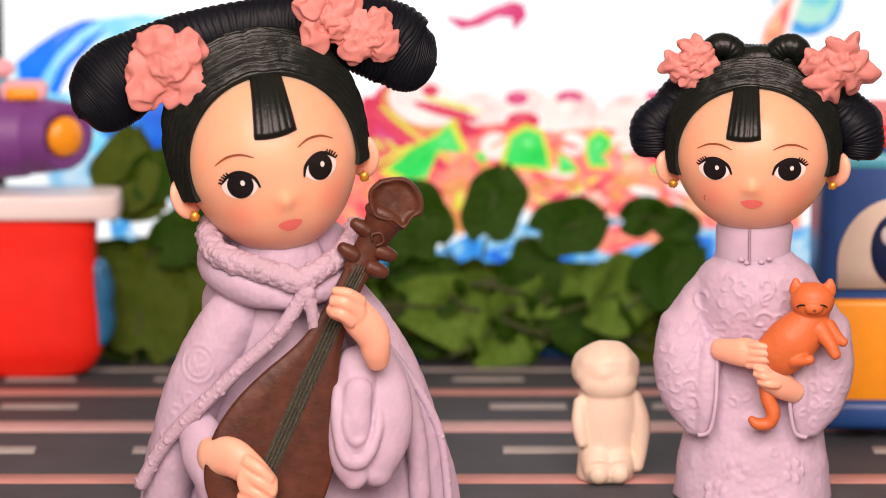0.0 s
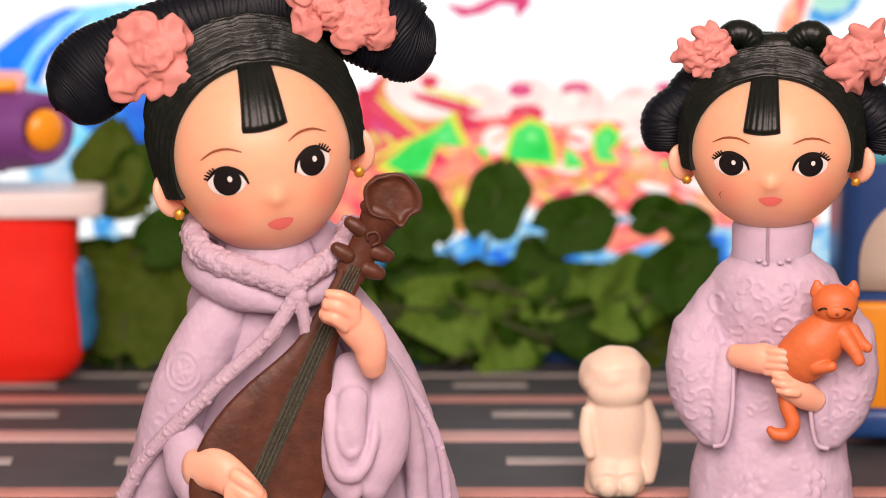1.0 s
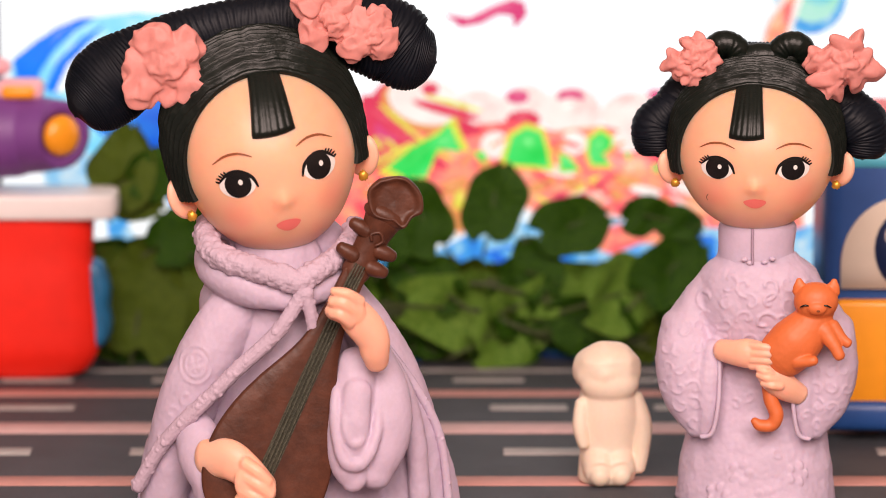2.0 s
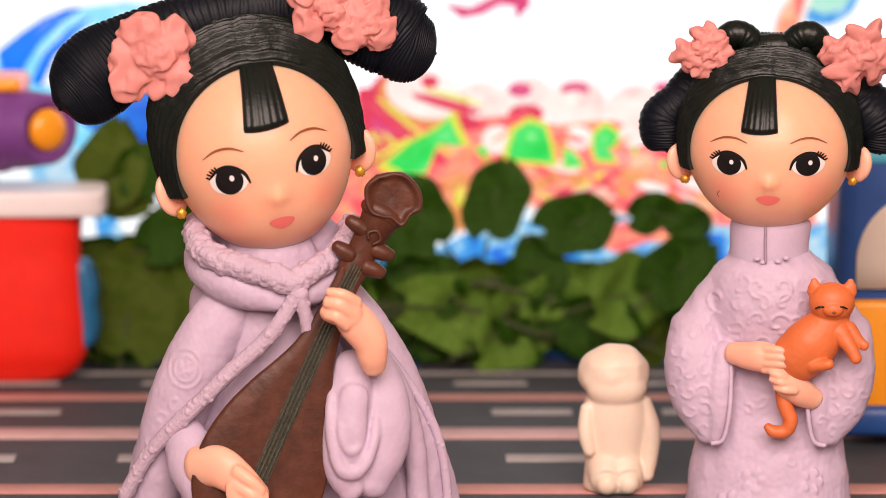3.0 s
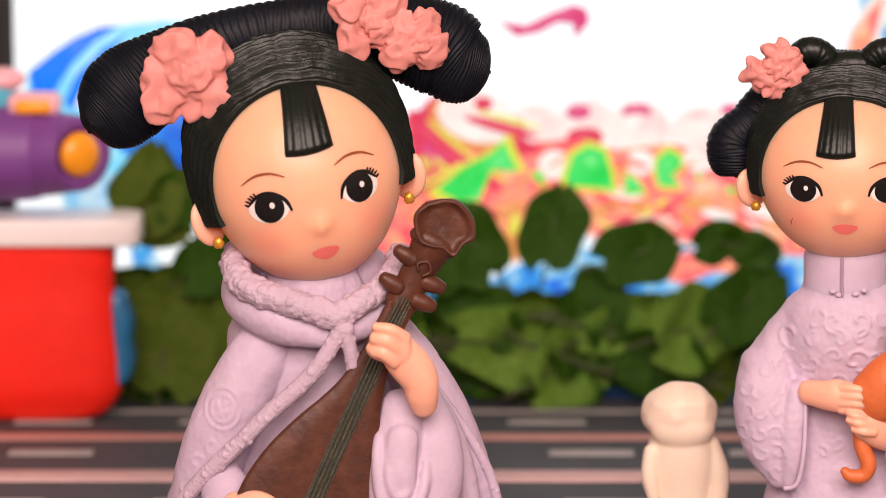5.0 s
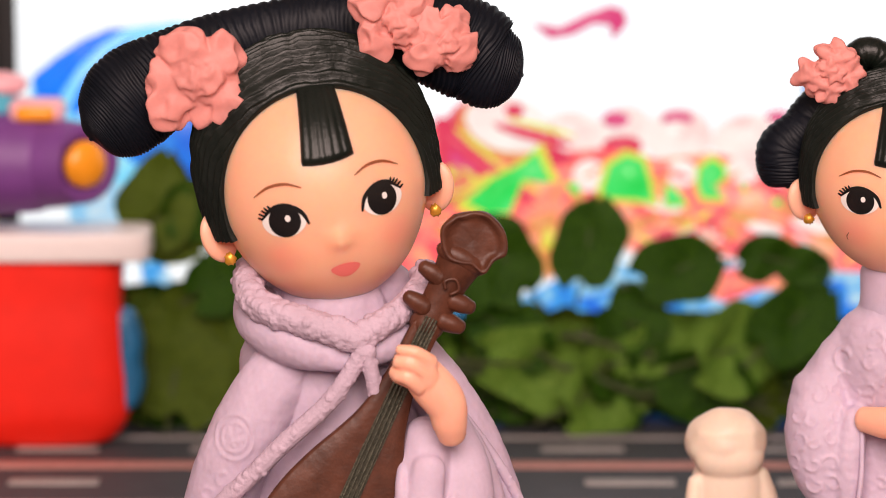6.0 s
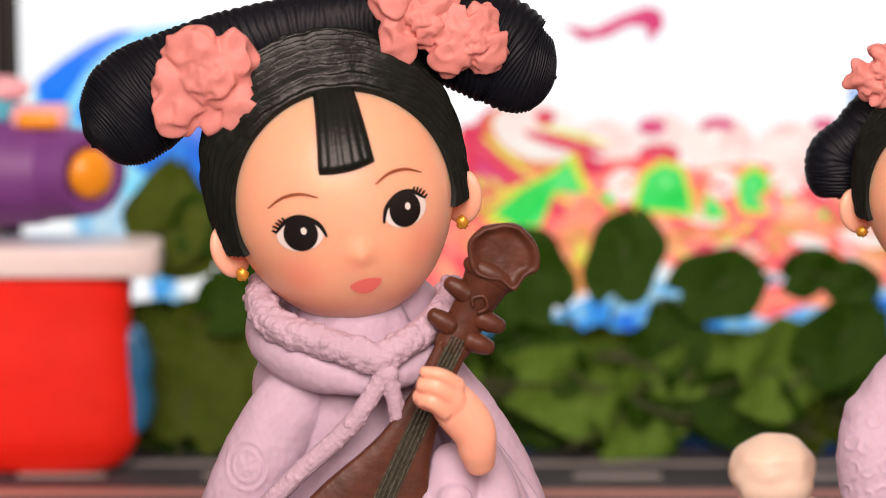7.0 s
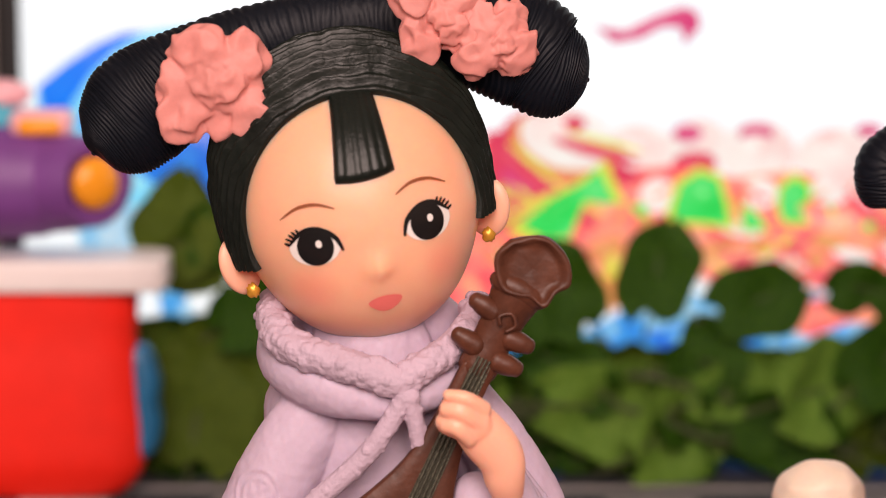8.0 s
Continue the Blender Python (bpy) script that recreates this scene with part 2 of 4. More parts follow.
def rounded_box(sx, sy, sz, r, mat, at=(0, 0, 0), seg=3):
    """A box with rounded edges, its middle at the given place."""
    bm = bmesh.new()
    bmesh.ops.create_cube(bm, size=1.0, matrix=Matrix.Translation(at) @ Matrix.Diagonal((sx, sy, sz, 1)))
    bmesh.ops.bevel(bm, geom=bm.edges[:], offset=r, segments=seg, affect="EDGES", profile=0.5)
    s = Shape()
    s.v = [v.co.copy() for v in bm.verts]
    bm.verts.index_update()
    s.f = [tuple(v.index for v in f.verts) for f in bm.faces]
    s.m = [s.slot(mat)] * len(s.f)
    bm.free()
    return s


def slab(outline, y0, y1, mat):
    """A flat plate with the given outline in x and z, from y0 (front) to y1."""
    s = Shape()
    k, n = s.slot(mat), len(outline)
    s.v = [Vector((x, y0, z)) for x, z in outline] + [Vector((x, y1, z)) for x, z in outline]
    s.f = [tuple(range(n)), tuple(range(2 * n - 1, n - 1, -1))] + [(i, (i + 1) % n, n + (i + 1) % n, n + i) for i in range(n)]
    s.m = [k] * len(s.f)
    return s


def oval(cx, cz, a, b, n=24, tilt=0.0):
    t = radians(tilt)
    out = []
    for i in range(n):
        u = 2 * math.pi * i / n
        x, z = a * math.cos(u), b * math.sin(u)
        out.append((cx + x * math.cos(t) - z * math.sin(t), cz + x * math.sin(t) + z * math.cos(t)))
    return out


# ---- the room ----
def box_object(name, lo, hi, mat, kind="structure", label="", category=""):
    c = [(a + b) / 2 for a, b in zip(lo, hi)]
    s = rounded_box(*[b - a for a, b in zip(lo, hi)], 0.002, mat, c, 1)
    return tagged(s.object(name, flat=True), label, category, kind=kind)


box_object("floor", (-1.2, -1.9, -0.06), (1.2, 1.2, -0.004), FLOOR, label="pale wooden floor under the road mat", category="floor")
box_object("wall_north", (-1.2, 1.1, -0.004), (1.2, 1.2, 1.75), WALL, label="warm grey painted room wall", category="wall")
box_object("wall_south", (-1.2, -1.9, -0.004), (1.2, -1.8, 1.75), WALL, label="warm grey painted room wall", category="wall")
box_object("wall_east", (1.1, -1.8, -0.004), (1.2, 1.1, 1.75), WALL, label="warm grey painted room wall", category="wall")
box_object("wall_west", (-1.2, -1.8, -0.004), (-1.1, 1.1, 1.75), WALL, label="warm grey painted room wall", category="wall")
box_object("ceiling", (-1.2, -1.9, 1.75), (1.2, 1.2, 1.81), CEIL, label="white painted ceiling", category="ceiling")

# ---- the printed road mat ----
road_mat = tagged(rounded_box(1.3, 1.0, 0.004, 0.0012, MAT, (0, 0.1, -0.002)).object("road_mat"),
                  "dark slate toy road mat with pale printed lanes", "play mat", kind="structure")


def road_line(name, y0, y1, x0, x1, mat, label=""):
    part(name, rounded_box(x1 - x0, y1 - y0, 0.0004, 0.00015, mat, ((x0 + x1) / 2, (y0 + y1) / 2, 0.0001), 1), road_mat, label)


for y0, y1, mat in ((0.2750, 0.2853, LINE_RED), (0.3379, 0.3510, LINE_PINK), (0.3874, 0.3949, LINE_RED), (0.4219, 0.4251, LINE_GREY),
                    (0.1956, 0.2114, LINE_PINK), (0.0925, 0.1073, LINE_RED)):
    road_line("lane_line", y0, y1, -0.64, 0.64, mat)
for y, x0, wide, long, step in ((0.3150, 0.0164, 0.0082, 0.0237, 0.0505), (0.3716, 0.0134, 0.0063, 0.0219, 0.0466),
                                (0.4097, 0.0030, 0.0045, 0.0207, 0.0440), (0.2411, 0.0152, 0.0099, 0.0261, 0.0555)):
    for k in range(-7, 8):
        a = x0 + step * k
        road_line("lane_dash", y - wide / 2, y + wide / 2, a, a + long, LINE_GREY)

# ---- the glowing picture screen behind the toys ----
SY = 0.4628
screen = tagged(rounded_box(0.44, 0.010, 0.226, 0.003, BLACK, (0.0800, SY + 0.0062, 0.1135)).object("picture_screen"),
                "bright screen showing a blurred coral and blue cartoon landscape", "screen")
part("display", slab([(-0.1335, 0.004), (0.294, 0.004), (0.294, 0.222), (-0.1335, 0.222)], SY, SY + 0.001, P_WHITE), screen, "glowing white display")
U = 0.0001721


def sx(x):
    return (x - 784) * U


def sz(y):
    return 0.1064 - y * 0.000174


layer = [0]


def picture(mat, outline, name="picture_shape"):
    """One flat patch of the picture, a hair in front of those before it."""
    layer[0] += 1
    y = SY - 0.00006 * layer[0]
    part(name, slab([(sx(max(a, 8)), sz(b)) for a, b in outline], y, y + 0.00004, mat), screen)


def picture_oval(mat, x, y, a, b, tilt=0.0):
    picture(mat, oval(x, y, a, b, 24, tilt))


# the coral reef, its pale domes and the green plants
picture(P_ICE, [(30, 112), (100, 58), (160, 36), (250, 26), (300, 30), (300, 60), (230, 120), (190, 200), (190, 300), (10, 300)])
picture(P_DEEP, [(32, 108), (70, 78), (110, 52), (150, 36), (178, 34), (140, 58), (104, 92), (78, 130), (66, 175), (40, 170)])
picture(P_DEEP, [(86, 160), (108, 112), (150, 72), (196, 44), (160, 82), (128, 124), (112, 170)])
picture(P_WHITE, [(104, 165), (128, 116), (176, 72), (190, 66), (146, 112), (122, 165)])
picture(P_BLUE, [(120, 190), (300, 120), (330, 250), (300, 300), (200, 250)])
picture(P_WHITE, [(150, 140), (230, 60), (250, 70), (190, 130), (170, 190), (140, 200)])
picture(P_SKY, [(80, 300), (160, 270), (350, 300), (400, 420), (380, 470), (200, 470), (190, 380), (90, 370)])
picture(P_BLUE, [(300, 330), (380, 300), (420, 420), (330, 440), (310, 400)])
picture(P_WHITE, [(220, 380), (300, 350), (310, 410), (260, 440)])
for x, y, a, b in ((845, 205, 60, 45), (1010, 200, 52, 45), (1120, 205, 60, 40), (930, 190, 45, 38), (740, 190, 70, 50), (1210, 210, 60, 42), (1330, 220, 70, 45)):
    picture_oval(P_PALE, x, y, a, b)
picture_oval(P_MAGENTA, 1008, 172, 24, 13)
picture_oval(P_PALE, 1008, 196, 34, 22)
picture_oval(P_MAGENTA, 915, 172, 20, 12)
picture_oval(P_RED, 925, 212, 30, 16)
picture_oval(P_MAGENTA, 1160, 168, 18, 9)
picture(P_CORAL, [(560, 190), (640, 180), (720, 200), (790, 225), (900, 215), (980, 232), (1060, 222), (1140, 240), (1230, 232), (1420, 240), (1420, 420),
                  (1180, 405), (1080, 380), (960, 375), (860, 360), (820, 410), (760, 400), (560, 420)])
picture(P_RED, [(640, 170), (700, 165), (760, 215), (830, 215), (860, 235), (780, 250), (720, 290), (650, 270)])
picture(P_LIME, [(655, 250), (700, 210), (690, 250), (650, 290)])
picture_oval(P_MAGENTA, 690, 225, 24, 34, 20)
picture_oval(P_RED, 742, 196, 86, 58, 14)
picture_oval(P_ORANGE, 748, 186, 74, 47, 14)
picture_oval(P_PALE, 752, 178, 66, 42, 14)
picture_oval(P_RED, 762, 158, 15, 11)
for x, y, a, b in ((876, 256, 26, 24), (1014, 252, 24, 20), (1108, 248, 28, 20), (1172, 252, 32, 20), (1236, 262, 30, 20)):
    picture_oval(P_PALE, x, y, a, b)
for x, y, s in ((800, 330, 18), (870, 300, 14), (1030, 330, 20), (1110, 320, 16), (1190, 310, 18), (960, 325, 14), (1260, 340, 20), (1080, 350, 14), (1160, 360, 14)):
    picture_oval(P_ORANGE, x, y, s * 1.8, s * 0.7, 20 if x % 20 else -25)
    picture_oval(P_RED, x + 30, y + 18, s * 1.2, s * 0.5, -15)
for x, y, s in ((985, 300, 16), (1050, 345, 16), (1140, 335, 14), (1215, 330, 18), (900, 330, 12)):
    picture_oval(P_PALE, x, y, s * 2, s * 0.6, 12)

rnd = random.Random(77)
for k in range(70):
    x, y = rnd.uniform(640, 1400), rnd.uniform(235, 375)
    picture_oval(rnd.choice((P_PALE, P_RED, P_RED, P_ORANGE, P_ORANGE, P_LIME, P_CORAL)), x, y, rnd.uniform(14, 46), rnd.uniform(2, 5.5), rnd.choice((-38, -25, 20, 32, 45)) + rnd.uniform(-8, 8))
for x, y, a, t in ((700, 225, 60, 40), (745, 260, 60, 35), (680, 280, 50, -30), (790, 190, 60, 15)):
    picture_oval(P_RED, x, y, a, 9, t)
    picture_oval(P_LIME, x + 12, y - 12, a * 0.9, 4, t)


def sprig(outline):
    """A green patch with its lime edge."""
    cx, cy = sum(p[0] for p in outline) / len(outline), sum(p[1] for p in outline) / len(outline)
    picture(P_LIME, [(cx + (x - cx) * 1.24, cy + (y - cy) * 1.24) for x, y in outline])
    picture(P_GREEN, outline)


sprig([(688, 290), (730, 255), (775, 232), (795, 213), (812, 250), (818, 262), (775, 258), (755, 306), (720, 308)])
sprig([(893, 275), (905, 235), (930, 220), (955, 228), (965, 260), (970, 290), (940, 286), (905, 284)])
sprig([(988, 265), (1005, 272), (1022, 294), (990, 296)])
sprig([(1040, 240), (1060, 226), (1078, 240), (1076, 256), (1062, 266), (1078, 284), (1045, 284), (1038, 265)])
sprig([(840, 262), (855, 262), (862, 280), (846, 276)])
sprig([(1104, 262), (1112, 268), (1110, 276), (1102, 270)])
sprig([(1152, 285), (1164, 286), (1160, 296), (1150, 294)])
# orange tree shape, water and pale foam low down
picture(P_ORANGE, [(790, 400), (796, 350), (810, 325), (850, 318), (852, 345), (825, 370), (815, 410)])
picture_oval(P_LIME, 812, 345, 8, 18, 10)
picture_oval(P_WHITE, 796, 410, 14, 18)
picture(P_SKY, [(760, 440), (880, 380), (980, 378), (1110, 385), (1260, 395), (1420, 400), (1420, 640), (640, 640), (640, 440)])
picture(P_BLUE, [(640, 470), (1420, 440), (1420, 640), (640, 640)])
for x, y, q in ((1025, 462, 15), (1185, 455, 12), (905, 430, 12), (985, 460, 15), (855, 462, 18), (940, 445, 20), (1010, 392, 12), (910, 392, 26), (1080, 395, 20)):
    picture_oval(P_SKY, x, y, q * 1.3, q)
picture(P_WHITE, [(900, 375), (1070, 372), (1090, 385), (960, 392)])
picture(P_BLUE, [(790, 500), (800, 446), (860, 436), (900, 424), (950, 446), (1000, 436), (1012, 490), (960, 510), (900, 495), (840, 520)])
for x, y, q in ((850, 452, 14), (905, 440, 12), (940, 446, 12), (985, 456, 11)):
    picture_oval(P_SKY, x, y, q * 1.9, q * 0.6, 12)
picture(P_CORAL, [(1050, 430), (1080, 390), (1130, 380), (1220, 400), (1225, 425), (1130, 420), (1080, 440)])
picture(P_BLUE, [(1200, 400), (1260, 410), (1280, 520), (1200, 480)])
# ribbon, balloon and tail high up
picture(P_MAGENTA, [(788, 22), (830, 28), (870, 8), (905, -4), (925, 2), (930, 22), (908, 46), (905, 24), (880, 22), (850, 38), (815, 44)])
picture_oval(P_SKY, 1420, -10, 64, 66)
picture_oval(P_MINT, 1424, -14, 48, 50)
picture_oval(P_CYAN, 1436, -24, 30, 30)
picture(P_PALE, [(1330, 80), (1348, 30), (1372, -10), (1420, -40), (1400, 20), (1380, 80)])
picture(P_CORAL, [(1340, 80), (1352, 36), (1378, 0), (1398, -20), (1386, 30), (1372, 80)])
picture(P_SKY, [(1192, 150), (1194, 108), (1204, 108), (1206, 150)])
picture(P_SKY, [(1380, 400), (1460, 380), (1560, 400), (1640, 420), (1640, 640), (1380, 640)])
picture(P_MAGENTA, [(430, -4), (470, -12), (520, -8), (520, 4), (440, 4)])


# ---- dolls ----
def head(s, R, spec):
    """Head, hair shell, fringe, painted face, ears and earrings, in head units; the face looks along -y."""
    a, d, b = R

    def on(x, z, out=1.0):
        k = max(0.0, 1 - (x / a) ** 2 - (z / b) ** 2)
        return Vector((x, -d * math.sqrt(k) - out, z))

    def nose(v):
        p = Vector((v.x * a, v.y * d, v.z * b))
        g = 0.075 * math.exp(-((p.x) ** 2 + (p.z - spec["lips"] - spec.get("nose", 37)) ** 2) / 170) if v.y < 0 else 0
        g += 0.018 * math.exp(-((abs(p.x) - 75) ** 2 + (p.z + 85) ** 2) / 1800) if v.y < 0 else 0
        g -= 0.11 * v.x * v.x * max(0.0, -v.z - 0.12)
        return 1 + g

    s.ball((0, 0, 0), R, spec["skin"], nu=96, nv=72, warp=nose)

    def patch(cx, cz, ra, rb, mat, out, tilt=0.0, shape=None, rings=4, n=28):
        t = radians(tilt)
        rows = []
        for i in range(rings + 1):
            row = []
            for j in range(n):
                u = 2 * math.pi * j / n
                r = i / rings
                x, z = ra * math.cos(u) * r, rb * math.sin(u) * r
                if shape:
                    x, z = shape(x, z)
                row.append(on(cx + x * math.cos(t) - z * math.sin(t), cz + x * math.sin(t) + z * math.cos(t), out))
            rows.append(row)
        s.grid(rows, mat, ring=True)

    def stroke(pts, w, mat, out):
        line = smooth([Vector((x, z, 0)) for x, z in pts], 6)
        top, low = [], []
        for i, p in enumerate(line):
            t = (line[min(i + 1, len(line) - 1)] - line[max(i - 1, 0)]).normalized()
            k = w * math.sin(math.pi * (0.12 + 0.8 * i / (len(line) - 1)))
            top.append(on(p.x - t.y * k, p.y + t.x * k, out))
            low.append(on(p.x + t.y * k, p.y - t.x * k, out))
        s.grid([top, low], mat)

    for side in (-1, 1):
        ex, ez = side * 66, spec["eyes"]
        patch(ex, ez, 28.5, 22, EYE_WHITE, 0.5, shape=lambda x, z: (x, z * 0.84 if z > 0 else z))
        patch(ex, ez - 1, 20.5, 21, EYE_BLACK, 1.1)
        patch(ex + 4, ez + 2, 3.6, 4.4, EYE_WHITE, 1.6, n=12)
        stroke([(ex - side * 30, ez - 10), (ex - side * 23, ez + 7), (ex - side * 5, ez + 18), (ex + side * 13, ez + 17), (ex + side * 29, ez + 4)], 3.4, EYE_BLACK, 1.4)
        for k, (p, q) in enumerate((((15, 16), (18, 22)), ((18, 14), (23, 20)), ((21, 12), (27, 17)), ((24, 9), (31, 13)), ((27, 5), (33, 8)))):
            stroke([(ex + side * p[0], ez + p[1]), (ex + side * (p[0] + q[0]) / 2, ez + (p[1] + q[1]) / 2), (ex + side * q[0], ez + q[1])], 1.5, EYE_BLACK, 1.6)
        stroke([(ex - side * 30, ez + 37), (ex - side * 10, ez + 45), (ex + side * 12, ez + 44), (ex + side * 32, ez + 34)], 1.9, BROW, 0.9)
        # ear with its rim, and the gold drop
        turn = Euler((0, radians(side * 24), radians(side * -38))).to_matrix()
        s.ball((side * (a + 6), 4, spec["eyes"] - 22), (28, 12, 35), spec["plain"], turn, nu=32, nv=24,
               warp=lambda v: 1 + 0.10 * v.z - (0.45 * math.exp(-(v.x * v.x + (v.z - 0.1) ** 2) / 0.16) if v.y < 0 else 0))
        s.ball((side * (a - 1), -14, spec["eyes"] - 47), (8, 7, 8.5), GOLD, warp=lambda v: 1 + 0.12 * math.sin(9 * v.x + 7 * v.z))
    lz = spec["lips"]
    patch(0, lz + 2, 20, 9.5, LIP, 1.3, shape=lambda x, z: (x, z * (1 - 0.5 * (abs(x) / 27) ** 2) + 6 * (x / 27) ** 2))
    if "scuff" in spec:
        stroke([(-82, -66), (-85, -73), (-83, -80)], 0.7, BROW, 0.6)

    # hair shell with combed grooves that fall from a middle parting
    ha, hd, hb = spec["hair"]
    rows = []
    nphi, nal = 170, 320
    for i in range(nal + 1):
        row = []
        for j in range(nphi + 1):
            phi = radians(-15 + 210 * j / nphi)
            c, sn = math.cos(phi), math.sin(phi)
            front = math.asin(min(0.97, 1 / math.hypot(c * a / spec["open"][0], sn * b / spec["open"][1])))
            k = max(0.0, (i - 2) / (nal - 2))
            al = front + (math.pi * 0.96 - front) * k
            away = abs(j / nphi - 0.5) * 2
            strand = 30 * (al - front) + 3.0 * math.sin(2.5 * away + 1) + 0.55 * noise.noise((4 * c, 4 * sn, 4 * al)) + 0.12 * noise.noise((15 * c, 15 * sn, 9 * al)) - 2.2 * away
            g = (0.046 + 0.02 * noise.noise((4 * c, 4 * sn, 14 * al))) * (abs(math.sin(strand * 1.8)) - 0.6) + 0.012 * abs(math.sin(strand * 3.7 + 1)) + 0.012 * noise.noise((22 * al, 9 * phi, 1))
            g -= 0.012 * math.exp(-(away / 0.02) ** 2)
            low = min(1.0, max(0.0, (34 - (math.degrees(phi) if phi < math.pi / 2 else 180 - math.degrees(phi))) / 45))
            grow = min(1.0, (al - front) / 0.5)
            grow = grow * (2 - grow) * (1 - 0.42 * low * low * (3 - 2 * low))
            r = 1 + g * min(1.0, 0.35 + 2 * grow)
            edge = (0.97, 1.02, 1.035)[min(i, 2)]
            face = Vector((math.sin(al) * c * a, -math.cos(al) * d, math.sin(al) * sn * b)) * edge
            shell = Vector((math.sin(al) * c * ha, -math.cos(al) * hd, math.sin(al) * sn * hb + spec["lift"]))
            row.append(face.lerp(shell, grow) * (r if i >= 2 else 1))
        rows.append(row)
    s.grid(rows, HAIR)
    # fringe
    z0, z1 = spec["open"][1] + 8, spec["fringe"]
    rows = []
    for i in range(15):
        t = i / 14
        w = (22 + 10 * t) * spec.get("fw", 1.0)
        z = z0 + (z1 - z0) * t
        row = []
        for j in range(37):
            u = -1 + 2 * j / 36
            x = spec["f0"] + spec["fx"] * t + u * w
            o = 6 + 5 * math.sqrt(max(0, 1 - u * u)) + 1.3 * abs(math.sin(u * 9.5 + 0.6 * t))
            if i == 14 or j in (0, 36):
                o = -3
            row.append(on(x, z - 4 * (1 - u * u) * t, o))
        rows.append(row)
    s.grid(rows, HAIR)


def flower(s, c, r, seed, turn, stretch=1.0, lobes=0.0):
    """A soft crumpled peony: broad folded petals round a middle; lobes: how far they end in points."""
    c = Vector(c)
    rnd = random.Random(seed)
    petals = Shape()
    for k in range(6):
        ang = 2 * math.pi * k / 4 + rnd.uniform(-0.3, 0.3)
        ring = 0.52 if k < 4 else 0.16
        off = turn @ Vector((math.cos(ang) * r * ring * stretch, -r * (0.02 if k < 4 else 0.22), math.sin(ang) * r * ring))
        size = r * (rnd.uniform(0.54, 0.66) if k < 4 else 0.40)
        tilt = turn @ Euler((rnd.uniform(-0.3, 0.3), rnd.uniform(-0.6, 0.6), rnd.uniform(-0.3, 0.3))).to_matrix()
        ph = rnd.uniform(0, 6)

        def crumple(v, ph=ph):
            n = noise.noise((v.x * 1.1 + ph, v.y * 1.1, v.z * 1.1 + ph))
            fold = 0.5 - abs(noise.noise((v.x * 1.5 + ph * 2, v.y * 0.9, v.z * 1.5)))
            return 1 + 0.36 * n + 0.5 * (fold - 0.3) + (0.04 + lobes) * math.sin((3 if not lobes else 5) * math.atan2(v.z, v.x) + ph) * math.hypot(v.x, v.z)

        petals.ball(c + off, (size, size * 0.5, size), FLOWER, tilt, nu=44, nv=28, warp=crumple)
    s.take(petals.fused(r * 0.03, 1, FLOWER))


def winding(count):
    def rib(t, a):
        drift = 0.55 * noise.noise((1.6 * math.cos(a), 1.6 * math.sin(a), t * count * 0.35)) + 0.35 * noise.noise((t * 30, 4 * math.cos(a), 4 * math.sin(a)))
        return 1 + (0.05 + 0.025 * noise.noise((t * count * 0.5, 3 * math.cos(a), 7))) * (abs(math.sin((t * count + drift) * math.pi)) - 0.5)

    return rib


def fur(s, path, r, count, seed, mat=None):
    """A nubbly roll of trim."""
    rnd = random.Random(seed)
    line = smooth([Vector(p) for p in path], 12)
    trim = Shape()
    trim.tube(path, [r * 0.8] * len(path), mat or LILAC_FUR, n=12, steps=8)
    for k in range(count):
        p = line[min(len(line) - 1, int(k / count * len(line)))]
        o = Vector((rnd.gauss(0, 1), rnd.gauss(-0.6, 0.7), rnd.gauss(0, 1))).normalized() * r * 0.55
        q = r * rnd.uniform(0.26, 0.42)
        trim.ball(p + o, (q * rnd.uniform(0.8, 1.5), q, q), mat or LILAC_FUR, nu=8, nv=5)
    s.take(trim.fused(max(1.2, r * 0.055), 1, mat or LILAC_FUR))


def fingers(s, starts, ends, r, bend):
    for p, q in zip(starts, ends):
        mid = (Vector(p) + Vector(q)) / 2 + Vector(bend)
        s.tube([p, mid, q], (r, r * 0.95, r * 0.75), SKIN_ARM, n=10, steps=5)


def scroll(s, at, size, turn, flip=1, mat=None):
    """A raised spiral tendril; at(x, z) gives the cloth's surface."""
    pts = []
    for i in range(22):
        t = i / 21
        a = turn + flip * (0.4 + 4.6 * t)
        r = size * (1.0 - 0.82 * t)
        pts.append(at(math.cos(a) * r, math.sin(a) * r))
    if None in pts or max(p.y for p in pts) - min(p.y for p in pts) > size * 1.6:
        return
    s.tube(pts, [max(1.9, size * 0.13)] * 22, mat or LILAC, n=8, steps=1)


